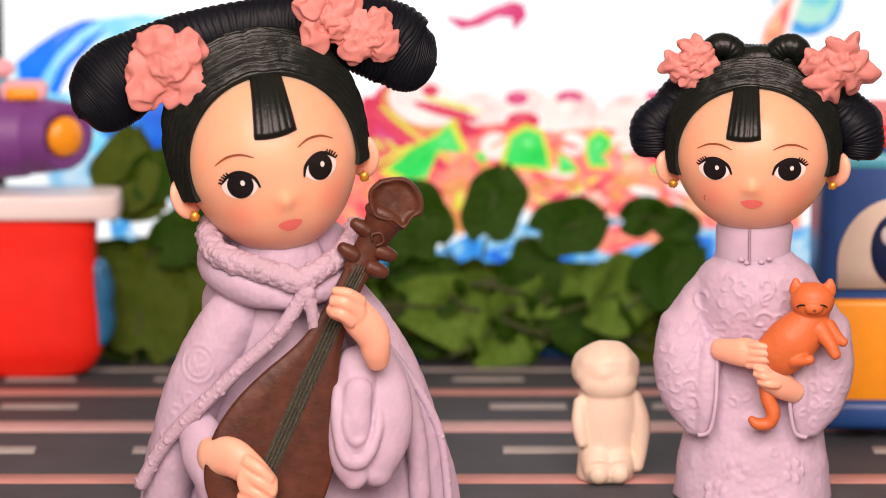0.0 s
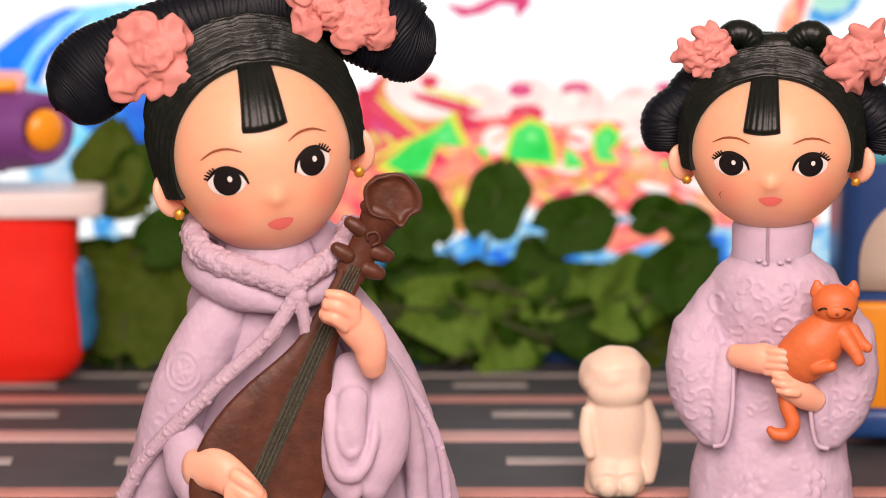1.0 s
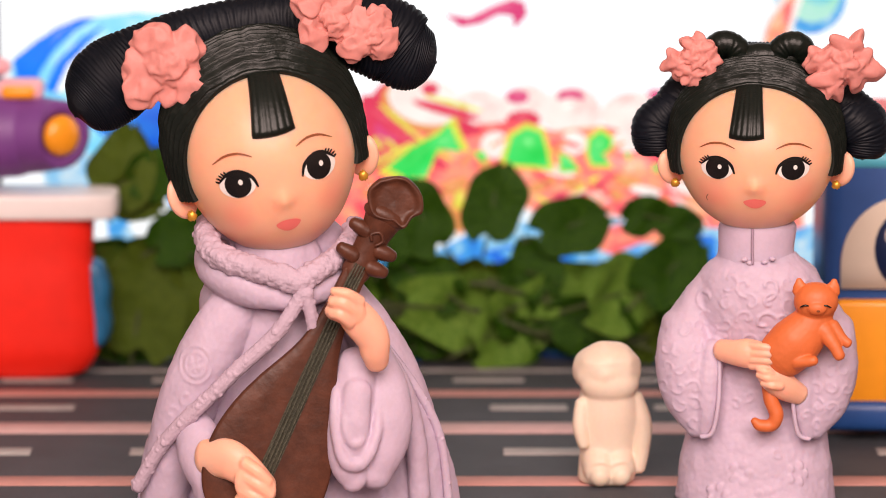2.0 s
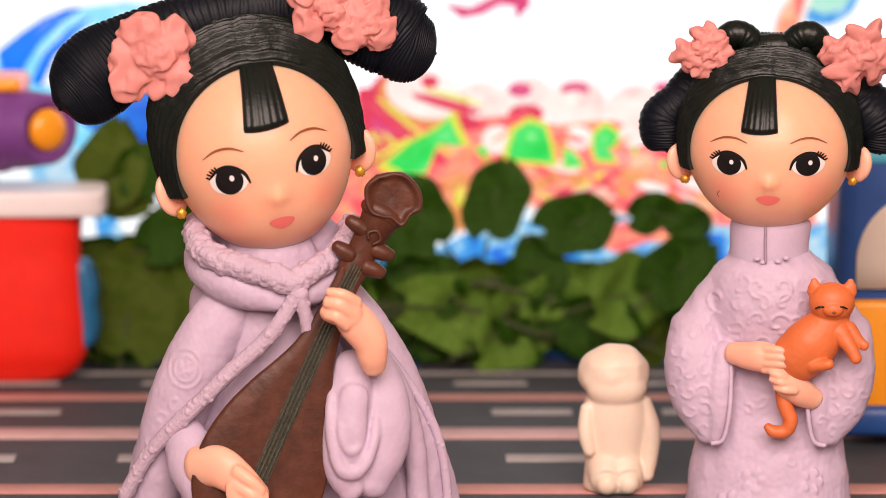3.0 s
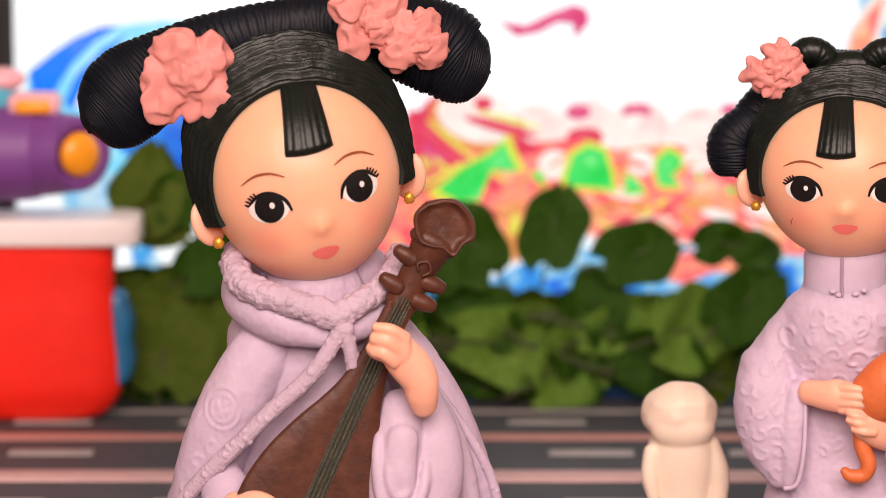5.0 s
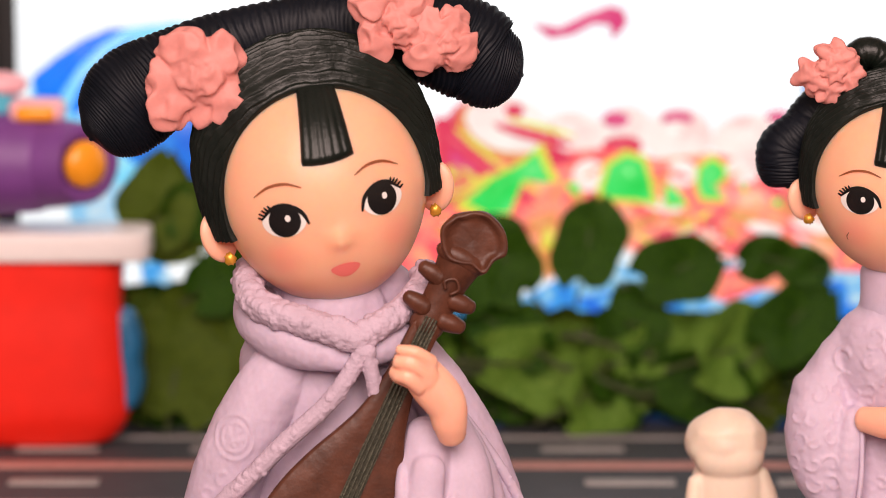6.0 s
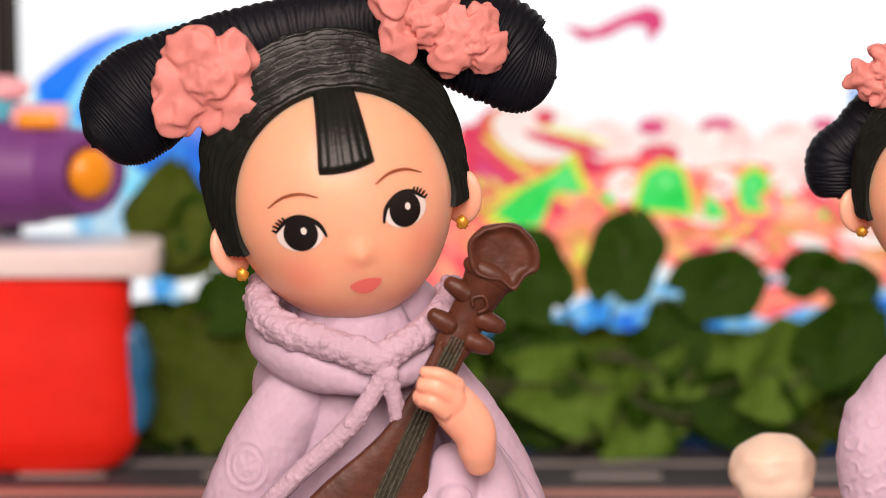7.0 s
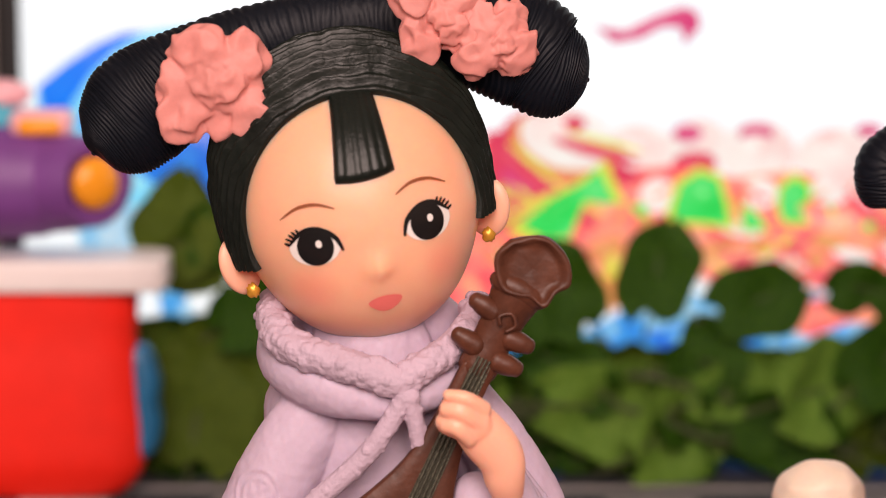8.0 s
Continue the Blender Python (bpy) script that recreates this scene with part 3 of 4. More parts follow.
def cat_doll(m):
    """Doll in a long robe holding a cat."""
    s = Shape()
    K = 0.0001418
    hz = 150
    skin = blushed("blushed_peach_vinyl", (1.0, 0.50, 0.315), (1.0, 0.28, 0.21), [(sx_ * 86 * K, -105 * K, (hz - 86) * K) for sx_ in (-1, 1)], 52 * K)
    head(s, (143, 138, 150), dict(skin=skin, plain=SKIN_ARM, hair=(158, 150, 166), open=(133, 131), lift=14, fringe=42, fx=-4, f0=-12, eyes=-12, lips=-82, scuff=True))
    # hair loops, knot and the wound bar at the back
    for side, x in ((-1, -50), (1, 54)):
        s.tube([(x - side * 26, 30, 158), (x - side * 10, 20, 194), (x + side * 18, 20, 198), (x + side * 40, 40, 156)], (24, 23, 24, 21), HAIR, n=24, steps=24, ribs=winding(12))
    s.tube([(-40, 30, 172), (9, 22, 178), (60, 30, 172)], (22, 24, 22), HAIR, n=20, steps=16, ribs=winding(14))
    s.tube([(-172, 60, 40), (-130, 70, 100), (-60, 90, 150), (0, 95, 158), (60, 90, 150), (130, 70, 100), (190, 60, 46)], (34, 38, 38, 36, 38, 40, 46), BUN, n=30, steps=60, flat=0.9, ribs=winding(56))
    for side in (-1, 1):
        s.tube([(side * 150, 60, 74), (side * 178, 55, 44), (side * (178 if side < 0 else 190), 55, 18), (side * (177 if side < 0 else 189), 55, -8), (side * (176 if side < 0 else 188), 55, -17), (side * (176 if side < 0 else 188), 55, -20)], (36, 42 if side < 0 else 50, 45, 37, 19, 3), BUN, n=36, steps=30, ribs=winding(24))
    flower(s, (-112, -24, 174), 47, 3, Euler((0.1, 0, 0)).to_matrix(), 1.0, 0.16)
    flower(s, (142, -24, 166), 61, 5, Euler((0.1, 0.2, 0.2)).to_matrix(), 1.0, 0.16)
    s.turned(Matrix.Translation((0, 0, hz)) @ Matrix.Diagonal((1.01, 0.97, 0.955, 1)) @ Matrix.Translation((-6, 6, -17)))

    # robe
    def cloth(a, z):
        return 2.2 * noise.noise((3 * math.cos(a), 3 * math.sin(a), z * 0.02)) + 1.0 * noise.noise((9 * math.cos(a), 9 * math.sin(a), z * 0.05))

    body = [(-506, 0, 20, 146, 108), (-460, 0, 18, 141, 98), (-380, 0, 14, 128, 80), (-300, 0, 12, 116, 68), (-220, 0, 12, 112, 68), (-150, 2, 8, 116, 80),
            (-100, 2, 8, 112, 78), (-72, 2, 8, 96, 70), (-58, 0, 8, 76, 60), (-46, -4, 8, 70, 56)]
    robe = Shape()
    robe.loft(body, LILAC, n=72, relief=cloth)
    s.loft([(-66, -4, 6, 70, 58), (-40, -4, 6, 68, 57), (-4, -2, 8, 70, 58), (6, -2, 8, 66, 54)], LILAC, n=60)
    s.tube([(-10, -53, 2), (-10, -56, -30), (-9, -60, -58)], (2.2, 2.2, 2.2), SEAM_SHADE, n=6)
    for x, z in ((-24, -52), (-14, -58), (12, -56), (26, -50)):
        s.ball((x, -57, z), (6, 4, 4), LILAC, nu=12, nv=8)

    # sleeves: upper arm, and the bell that hangs from the forearm
    for side, out in ((-1, 178), (1, 176)):
        robe.tube([(side * 58, 10, -86), (side * 92, 4, -130), (side * 126, -6, -188), (side * 131, -26, -235)], (32, 38, 41, 40), LILAC, n=30, steps=8, flat=0.95)
        robe.tube([(side * 128, -6, -184), (side * 128, -26, -250), (side * 122, -38, -310), (side * 106, -48, -362)], (46, 54, 44, 20), LILAC, n=32, steps=8, flat=0.95)
        robe.tube([(side * 78, -52, -215), (side * 84, -62, -270), (side * 86, -66, -330), (side * 92, -62, -372)], (20, 24, 18, 10), LILAC, n=24, steps=8, flat=0.9)
        fur(s, [(side * 66, -70, -220), (side * 66, -84, -300), (side * 76, -84, -360), (side * 96, -80, -372)], 5, 30, 4, LILAC)
    robe = robe.fused(3.0, 9, LILAC)
    front = robe.face()
    rnd = random.Random(8)
    motifs = [(x + rnd.uniform(-6, 6), z + rnd.uniform(-6, 6), rnd.uniform(15, 25)) for z in range(-196, -80, 34) for x in range(-90, 100, 36) if abs(x) < 104 + (z + 100) * 0.2]
    motifs += [(side * x + rnd.uniform(-4, 4), z + rnd.uniform(-5, 5), rnd.uniform(11, 18)) for side in (-1, 1) for z in range(-345, -150, 33) for x in (108, 136, 162) if x < 178 + min(0, (z + 250) * 0.3)]
    motifs += [(x, z, 12) for x, z in ((-36, -318), (-12, -300), (70, -345), (90, -330), (40, -400))]
    for k, (x, z, q) in enumerate(motifs):
        scroll(robe, lambda u, v: front(x + u, z + v), q, rnd.uniform(0, 6.2), 1 if k % 2 else -1)
    for cx, cz in ((-24, -440), (-66, -480), (74, -440), (20, -485)):
        for k in range(5):
            a = k * 1.257
            robe.ball(front(cx + 15 * math.cos(a), cz + 15 * math.sin(a)) or Vector((cx, 0, cz)), (9, 2, 9), LILAC, nu=12, nv=8)
    s.take(robe.fused(2.1, 3, LILAC, 1.6))
    # hands
    skin_ = Shape()
    skin_.tube([(-84, -78, -213), (-58, -94, -214), (-36, -102, -213), (-14, -104, -212)], (20, 24, 27, 22), SKIN_ARM, n=20, flat=0.7)
    fingers(skin_, [(-30, -112, -198), (-30, -114, -210), (-30, -114, -222), (-30, -110, -234)], [(12, -124, -200), (17, -126, -212), (16, -124, -224), (8, -118, -236)], 8, (0, -5, 2))
    skin_.tube([(54, -82, -290), (30, -98, -274), (8, -108, -256), (-8, -110, -244)], (20, 25, 25, 16), SKIN_ARM, n=20, flat=0.75)
    fingers(skin_, [(8, -118, -246), (14, -120, -256), (22, -120, -268)], [(-18, -122, -236), (-18, -122, -248), (-10, -122, -263)], 8, (0, -6, 0))
    skin_.ball((-8, -116, -216), (28, 9, 22), SKIN_ARM)
    skin_.ball((4, -116, -254), (26, 10, 20), SKIN_ARM, Euler((0, 0.6, 0)).to_matrix())
    s.take(skin_.fused(1.7, 7, SKIN_ARM).turned(Matrix.Translation((22, 0, 0))))
    start = len(s.v)
    # the cat: body, head, ears, legs, tail
    cat = Shape()
    cat.tube([(34, -104, -218), (56, -106, -196), (80, -106, -166), (92, -106, -140)], (44, 46, 38, 30), CAT, n=28, steps=8, flat=0.75)
    cat.ball((90, -112, -122), (39, 30, 34), CAT, nu=30, nv=20)
    cat.ball((92, -138, -130), (17, 9, 12), CAT)
    for x in (62, 118):
        cat.tube([(x, -110, -104), (x + (2 if x > 90 else -1), -112, -94), (x + (3 if x > 90 else -2), -112, -86)], (14, 11, 6), CAT, n=14, flat=0.6)
    for x in (72, 107):
        s.tube([(x - 9, -139, -128), (x, -141.5, -124), (x + 9, -139, -128)], (1.3, 1.6, 1.0), EYE_BLACK, n=6, steps=4)
    s.ball((94, -147, -133), (3, 2, 2), BROW, nu=8, nv=6)
    cat.tube([(104, -118, -172), (122, -128, -196), (132, -132, -214)], (18, 12, 10), CAT, n=16, flat=0.85)
    cat.tube([(118, -112, -168), (136, -118, -186), (146, -120, -194)], (15, 10, 9), CAT, n=16, flat=0.85)
    cat.tube([(60, -126, -226), (80, -136, -224), (88, -138, -222)], (14, 10, 9), CAT, n=14)
    cat.tube([(8, -92, -262), (14, -98, -300), (24, -100, -328), (16, -100, -346), (-4, -102, -346), (-14, -104, -338)], (13, 13, 13, 12, 11, 7), CAT, n=16)
    s.take(cat.fused(1.8, 4, CAT, 0.6))
    s.turned(Matrix.Translation((14, 0, 6)) @ Matrix.Translation((70, -110, -180)) @ Matrix.Scale(1.02, 4) @ Matrix.Translation((-70, 110, 180)), start)
    ob = s.object("doll", scale=K)
    ob.matrix_world = m
    return tagged(ob, "black-haired vinyl doll in lilac robe holding an orange cat", "doll", "dolls on the road mat")


def lute_doll(m):
    """Doll in a hooded cape with a pear-shaped lute."""
    s = Shape()
    K = 0.0001378
    tilt = Matrix.Translation((-10, -2, 165)) @ Euler((radians(-1), radians(-12), radians(9))).to_matrix().to_4x4() @ Matrix.Diagonal((1.12, 1.04, 1.18, 1))
    spots = [tuple((tilt @ Vector((x * 88, -112, -72))) * K) for x in (-1, 1)]
    skin = blushed("blushed_peach_vinyl", (1.0, 0.50, 0.315), (1.0, 0.28, 0.21), spots, 56 * K)
    head(s, (143, 138, 150), dict(skin=skin, plain=SKIN_ARM, hair=(171, 154, 180), open=(135, 132), lift=18, fringe=46, fx=-10, f0=16, fw=1.14, eyes=-15, lips=-98, nose=46))
    # the wide wound bar of hair that stands behind the head
    s.tube([(-286, 36, 122), (-282, 37, 125), (-270, 38, 131), (-247, 40, 143), (-216, 44, 160), (-170, 56, 174), (-90, 70, 192), (0, 74, 196), (90, 70, 184), (180, 56, 154), (238, 44, 122), (262, 40, 98), (286, 38, 84), (297, 37, 78), (301, 37, 76)],
           (3, 24, 46, 61, 66, 60, 48, 42, 46, 60, 66, 59, 44, 24, 3), BUN, n=40, steps=46, flat=0.85, ribs=winding(104))
    flower(s, (-131, -24, 168), 66, 11, Euler((0.1, -0.5, -0.2)).to_matrix())
    flower(s, (140, -20, 186), 50, 12, Euler((0.1, 0.7, 0.1)).to_matrix(), 1.4)
    flower(s, (200, -20, 148), 47, 17, Euler((0.1, 0.9, 0.2)).to_matrix(), 1.1)
    s.turned(tilt)
    skirt = len(s.v)

    def cloth(a, z):
        return 3.0 * noise.noise((2.5 * math.cos(a), 2.5 * math.sin(a), z * 0.012)) + 1.0 * noise.noise((9 * math.cos(a), 9 * math.sin(a), z * 0.05))

    def folds(a, z):
        k = min(1.0, max(0.0, (-z - 80) / 250))
        return cloth(a, z) + 15 * k * math.sin(9 * a + 0.8) + 5 * k * math.sin(23 * a)

    cape = Shape()
    # gown, then the cape as a wide shell round it
    cape.loft([(-515, 30, 40, 190, 120), (-420, 30, 36, 180, 112), (-300, 24, 30, 165, 100), (-180, 16, 20, 135, 88), (-90, 10, 10, 110, 76), (-40, 6, 6, 90, 66), (0, 4, 4, 76, 58), (34, 2, 8, 60, 46)], LILAC, n=64, relief=cloth)
    cape.loft([(-515, 32, 90, 300, 130), (-430, 30, 84, 290, 124), (-340, 26, 76, 268, 116), (-240, 24, 62, 210, 108), (-150, 18, 44, 166, 100), (-90, 14, 26, 150, 92), (-50, 12, 14, 124, 84)], LILAC, n=90, relief=folds)
    # left and right front panels of the cape
    cape.tube([(-60, -40, -85), (-105, -44, -150), (-150, -40, -230), (-180, -20, -310), (-205, 0, -400), (-218, 20, -500)], (42, 52, 54, 50, 44, 40), LILAC, n=30, steps=8, flat=0.8)
    cape.tube([(120, -20, -80), (175, -10, -150), (225, 0, -230), (262, 20, -330), (278, 40, -440), (284, 40, -512)], (40, 46, 46, 42, 38, 34), LILAC, n=30, steps=8, flat=0.9)
    cape.tube([(158, -58, -130), (216, -56, -200), (252, -40, -290), (262, -16, -400), (264, -4, -500)], (16, 20, 20, 20, 20), LILAC, n=20, steps=8)
    fur(s, [(164, -60, -120), (215, -44, -175), (268, -24, -245), (300, -4, -310), (314, 10, -400), (318, 20, -505)], 10, 170, 2, LILAC)
    # hood rolled round the neck, with its trim
    cape.tube([(-112, 20, -20), (-100, -40, -38), (-44, -84, -62), (34, -96, -76)], (34, 36, 30, 20), LILAC, n=26, steps=8)
    cape.tube([(150, 30, -20), (128, -30, -34), (90, -76, -58), (48, -94, -76)], (30, 34, 28, 18), LILAC, n=26, steps=8)
    cape.ball((14, 62, -6), (118, 66, 66), LILAC, nu=40, nv=24)
    fur(s, [(-114, 20, 40), (-122, -30, 18), (-92, -80, -8), (-26, -108, -24), (44, -118, -46)], 28, 340, 5)
    fur(s, [(148, 10, 32), (137, -40, 12), (108, -86, -12), (78, -108, -28), (50, -118, -46)], 26, 280, 6)
    fur(s, [(54, -124, -66), (8, -118, -126), (-66, -112, -186), (-118, -100, -232), (-170, -84, -276), (-212, -60, -322), (-250, -40, -380)], 16, 260, 7)
    fur(s, [(60, -124, -66), (72, -116, -110), (76, -108, -150)], 15, 50, 9)
    s.ball((57, -126, -64), (18, 11, 15), LILAC_FUR, warp=lambda v: 1 + 0.15 * noise.noise(v * 3))

    front = cape.face()
    for r in (29, 19):
        cape.tube([front(-140 + r * math.cos(t), -182 + r * math.sin(t)) for t in (2 * math.pi * k / 24 for k in range(25))], [2.3] * 25, LILAC, n=8, steps=1)
    for k in range(4):
        scroll(cape, lambda u, v: front(-140 + 10 * math.cos(1.57 * k) + u, -182 + 10 * math.sin(1.57 * k) + v), 9, 1.57 * k + 1, 1)
    rnd = random.Random(31)
    for x, z in ((-185, -260), (-160, -240), (-200, -300), (-20, -160), (0, -190), (-40, -190)):
        scroll(cape, lambda u, v: front(x + u, z + v), 13, rnd.uniform(0, 6), 1)
    s.take(cape.fused(2.4, 4, LILAC, 1.4))
    cape = Shape()
    # near sleeve with its nested cuff folds
    cape.tube([(175, -60, -165), (200, -84, -230), (196, -96, -290), (180, -104, -345)], (34, 46, 50, 34), LILAC, n=30, steps=8, flat=0.8)
    cape.tube([(150, -100, -180), (140, -118, -250), (136, -126, -320), (146, -128, -352)], (36, 42, 38, 24), LILAC, n=30, steps=8, flat=0.7)
    cape.tube([(152, -134, -215), (146, -142, -265), (148, -144, -300)], (26, 28, 20), LILAC, n=24, steps=8, flat=0.6)
    cape.tube([(126, -96, -176), (112, -136, -240), (126, -150, -314), (160, -146, -322), (186, -138, -280), (190, -104, -214)], (8, 11, 12, 12, 10, 7), LILAC, n=14, steps=8)
    cape.tube([(136, -110, -200), (129, -148, -254), (140, -154, -288), (160, -150, -286), (172, -118, -240)], (6, 8, 9, 8, 5), LILAC, n=12, steps=8)
    # forearm and gripping fingers
    skin_ = Shape()
    skin_.tube([(157, -150, -180), (154, -158, -163), (148, -164, -138), (122, -170, -110), (96, -176, -84)], (22, 27, 30, 30, 22), SKIN_ARM, n=22, steps=8, flat=0.8)
    fingers(skin_, [(128, -186, -84), (120, -190, -98), (110, -190, -114)], [(82, -196, -64), (78, -196, -82), (78, -194, -100)], 11, (0, -8, 6))
    skin_.ball((104, -189, -92), (36, 13, 27), SKIN_ARM, Euler((0, 0.5, 0)).to_matrix())
    skin_.tube([(96, -180, -104), (80, -184, -100), (74, -186, -96)], (14, 12, 10), SKIN_ARM, n=12)
    s.take(skin_.fused(1.9, 8, SKIN_ARM).turned(Matrix.Translation((30, 0, 16))))
    skin_ = Shape()
    # far sleeve and plucking hand
    cape.tube([(-150, -60, -272), (-130, -90, -314), (-104, -110, -350), (-94, -100, -420)], (30, 46, 48, 40), LILAC, n=28, steps=8, flat=0.8)
    skin_.tube([(-130, -130, -352), (-90, -150, -350), (-56, -164, -366), (-24, -170, -390)], (30, 32, 28, 22), SKIN_ARM, n=22, steps=8, flat=0.7)
    fingers(skin_, [(-60, -176, -352), (-60, -178, -372), (-66, -176, -392), (-70, -170, -408)], [(-18, -184, -378), (-14, -184, -398), (-20, -180, -416), (-34, -176, -428)], 12, (2, -6, 2))
    skin_.ball((-42, -180, -386), (40, 11, 32), SKIN_ARM, Euler((0, 0.5, 0)).to_matrix())
    s.take(skin_.fused(1.9, 8, SKIN_ARM).turned(Matrix.Translation((12, -4, 34))))
    s.take(cape.fused(3.0, 3, LILAC, 1.0))

    # the lute, laid along its slanting axis
    start = len(s.v)

    outline = [(-230, 6), (-222, 55), (-195, 95), (-150, 118), (-95, 122), (-35, 110), (25, 86), (75, 60), (115, 42), (160, 30), (200, 25), (270, 24)]
    prof = smooth([Vector((z, w, 0)) for z, w in outline], 6)
    rows = []
    for y, g in ((0, 0.0), (0, 0.55), (0, 0.94), (3, 0.99), (8, 1.0), (18, 0.99), (32, 0.90), (46, 0.7), (54, 0.4), (56, 0.0)):
        rows.append([Vector((p.y * g, y, p.x)) for p in prof] + [Vector((-p.y * g, y, p.x)) for p in reversed(prof)])
    s.grid(rows, WOOD, ring=True)
    for x in (-10.5, -3.5, 3.5, 10.5):
        s.tube([(x, -5, -175), (x, -6, 60), (x * 0.8, -6, 285)], (2.6, 2.5, 2.2), STRINGS, n=8, steps=8)
    s.grid([[(-16, -3.5, -178), (-15, -3.5, 60), (-13, -3.5, 290)], [(16, -3.5, -178), (15, -3.5, 60), (13, -3.5, 290)]], STRINGS)
    s.tube([(-22, -4, -178), (0, -5, -180), (22, -4, -178)], (6, 7, 6), WOOD, n=12)
    # peg box, pegs and the carved head
    s.tube([(0, 16, 270), (0, 16, 310), (0, 14, 350), (0, 12, 384)], (29, 29, 31, 38), WOOD, n=24, steps=8, flat=0.75, up=(0, -1, 0))
    for side, z in ((-1, 296), (1, 326), (-1, 350), (1, 290)):
        s.tube([(side * 18, 8, z), (side * 36, 6, z + 2), (side * 48, 6, z + 3)], (17, 15, 12), WOOD, n=14, steps=5)
    s.tube([(8, -12, 335), (16, -13, 348), (4, -13, 360), (-10, -13, 350), (-4, -13, 340)], (3, 3, 3, 3, 3), WOOD, n=8, steps=6)
    cup = ((-40, 450), (-19, 466), (4, 473), (34, 460), (50, 434), (40, 416), (36, 394), (17, 396), (0, 391), (-21, 390), (-38, 405), (-48, 426), (-40, 450))
    edge = smooth([Vector((x * 1.17, 430 + (z - 430) * 1.15, 0)) for x, z in cup], 5)[:-1]
    rows = []
    for y, g in ((-12, 0.0), (-12, 0.35), (-12, 0.6), (-13, 0.76), (-20, 0.83), (-23, 0.90), (-20, 0.97), (-10, 1.0), (6, 0.96), (20, 0.86), (30, 0.66), (33, 0.0)):
        rows.append([Vector((p.x * g, y + 2.5 * g * math.sin(0.11 * p.x * g + 0.07 * p.y * g), 430 + (p.y - 430) * g)) for p in edge])
    s.grid(rows, WOOD, ring=True)
    s.ball((0, 6, 394), (46, 26, 22), WOOD, nu=24, nv=16)
    lean = Matrix.Translation((35, -136, -248)) @ Euler((radians(-3), radians(28.0), radians(4))).to_matrix().to_4x4() @ Matrix.Scale(0.92, 4)
    s.turned(lean, start)
    # long body: the gown and cape reach down, and spread on the mat
    for i in range(skirt, len(s.v)):
        z = s.v[i].z
        if z < -60:
            z = -60 + (z + 60) * 1.18
            s.v[i].z = z if z > -500 else -500 + (z + 500) * 0.1
    ob = s.object("doll", scale=K)
    ob.matrix_world = m
    return tagged(ob, "black-haired vinyl doll in lilac cape playing a brown lute", "doll", "dolls on the road mat")


# Collar seam: the shade along it is put in as a darker lilac.
SEAM_SHADE = material("lilac_seam_shade", (0.42, 0.30, 0.40), rough=0.7)
cat_holder = cat_doll(pose(0.0803, 0.2587, 0.0717, 0, 0, -5))
lute_player = lute_doll(pose(-0.0420, 0.238, 0.0703))
cam.data.dof.focus_object = lute_player


# ---- the small cream figure ----
def cream_figure(m):
    s = Shape()
    s.ball((0, 0, 30.5), (9.2, 8.0, 7.6), CREAM, nu=32, nv=24, warp=lambda v: 1 + 0.06 * noise.noise(v * 2.2) - 0.05 * max(0, -v.y) * (abs(v.z + 0.2) < 0.5))
    s.ball((0.3, -2.6, 27.5), (8.0, 5.0, 5.6), CREAM, nu=24, nv=16)
    s.loft([(0, 0, 0, 6.2, 5.5), (1.2, 0, 0, 7.6, 6.6), (5, 0.2, 0.2, 7.6, 6.2), (11, 0.5, 0.5, 7.6, 6.0), (18, 0.6, 0.5, 8.6, 6.6), (23, 0.4, 0.4, 7.8, 6.4), (27, 0.2, 0.2, 6.0, 5.4)], CREAM, n=36)
    s.tube([(7.6, -1, 23), (9.4, -2, 16), (9.0, -2.5, 9), (8.2, -2.5, 4)], (2.0, 2.5, 2.2, 1.9), CREAM, n=16)
    s.tube([(-7.2, -2, 22), (-7.8, -3, 16), (-6.8, -3.5, 11)], (1.8, 2.0, 1.6), CREAM, n=16)
    s.tube([(-2.2, -2.0, 6.0), (-2.6, -5.0, 3.4), (-2.8, -6.4, 2.8)], (5.0, 4.2, 2.8), CREAM, n=16)
    s.tube([(2.2, -2.0, 6.0), (2.6, -5.0, 3.4), (2.8, -6.4, 2.8)], (5.0, 4.2, 2.8), CREAM, n=16)
    ob = s.fused(0.35, 16, CREAM).object("toy_figure", scale=0.000984)
    ob.matrix_world = m
    return tagged(ob, "small plain cream plastic figure standing on the mat", "toy figure")


cream_figure(pose(0.0428, 0.2788, 0.0003, 0, 0, 8))


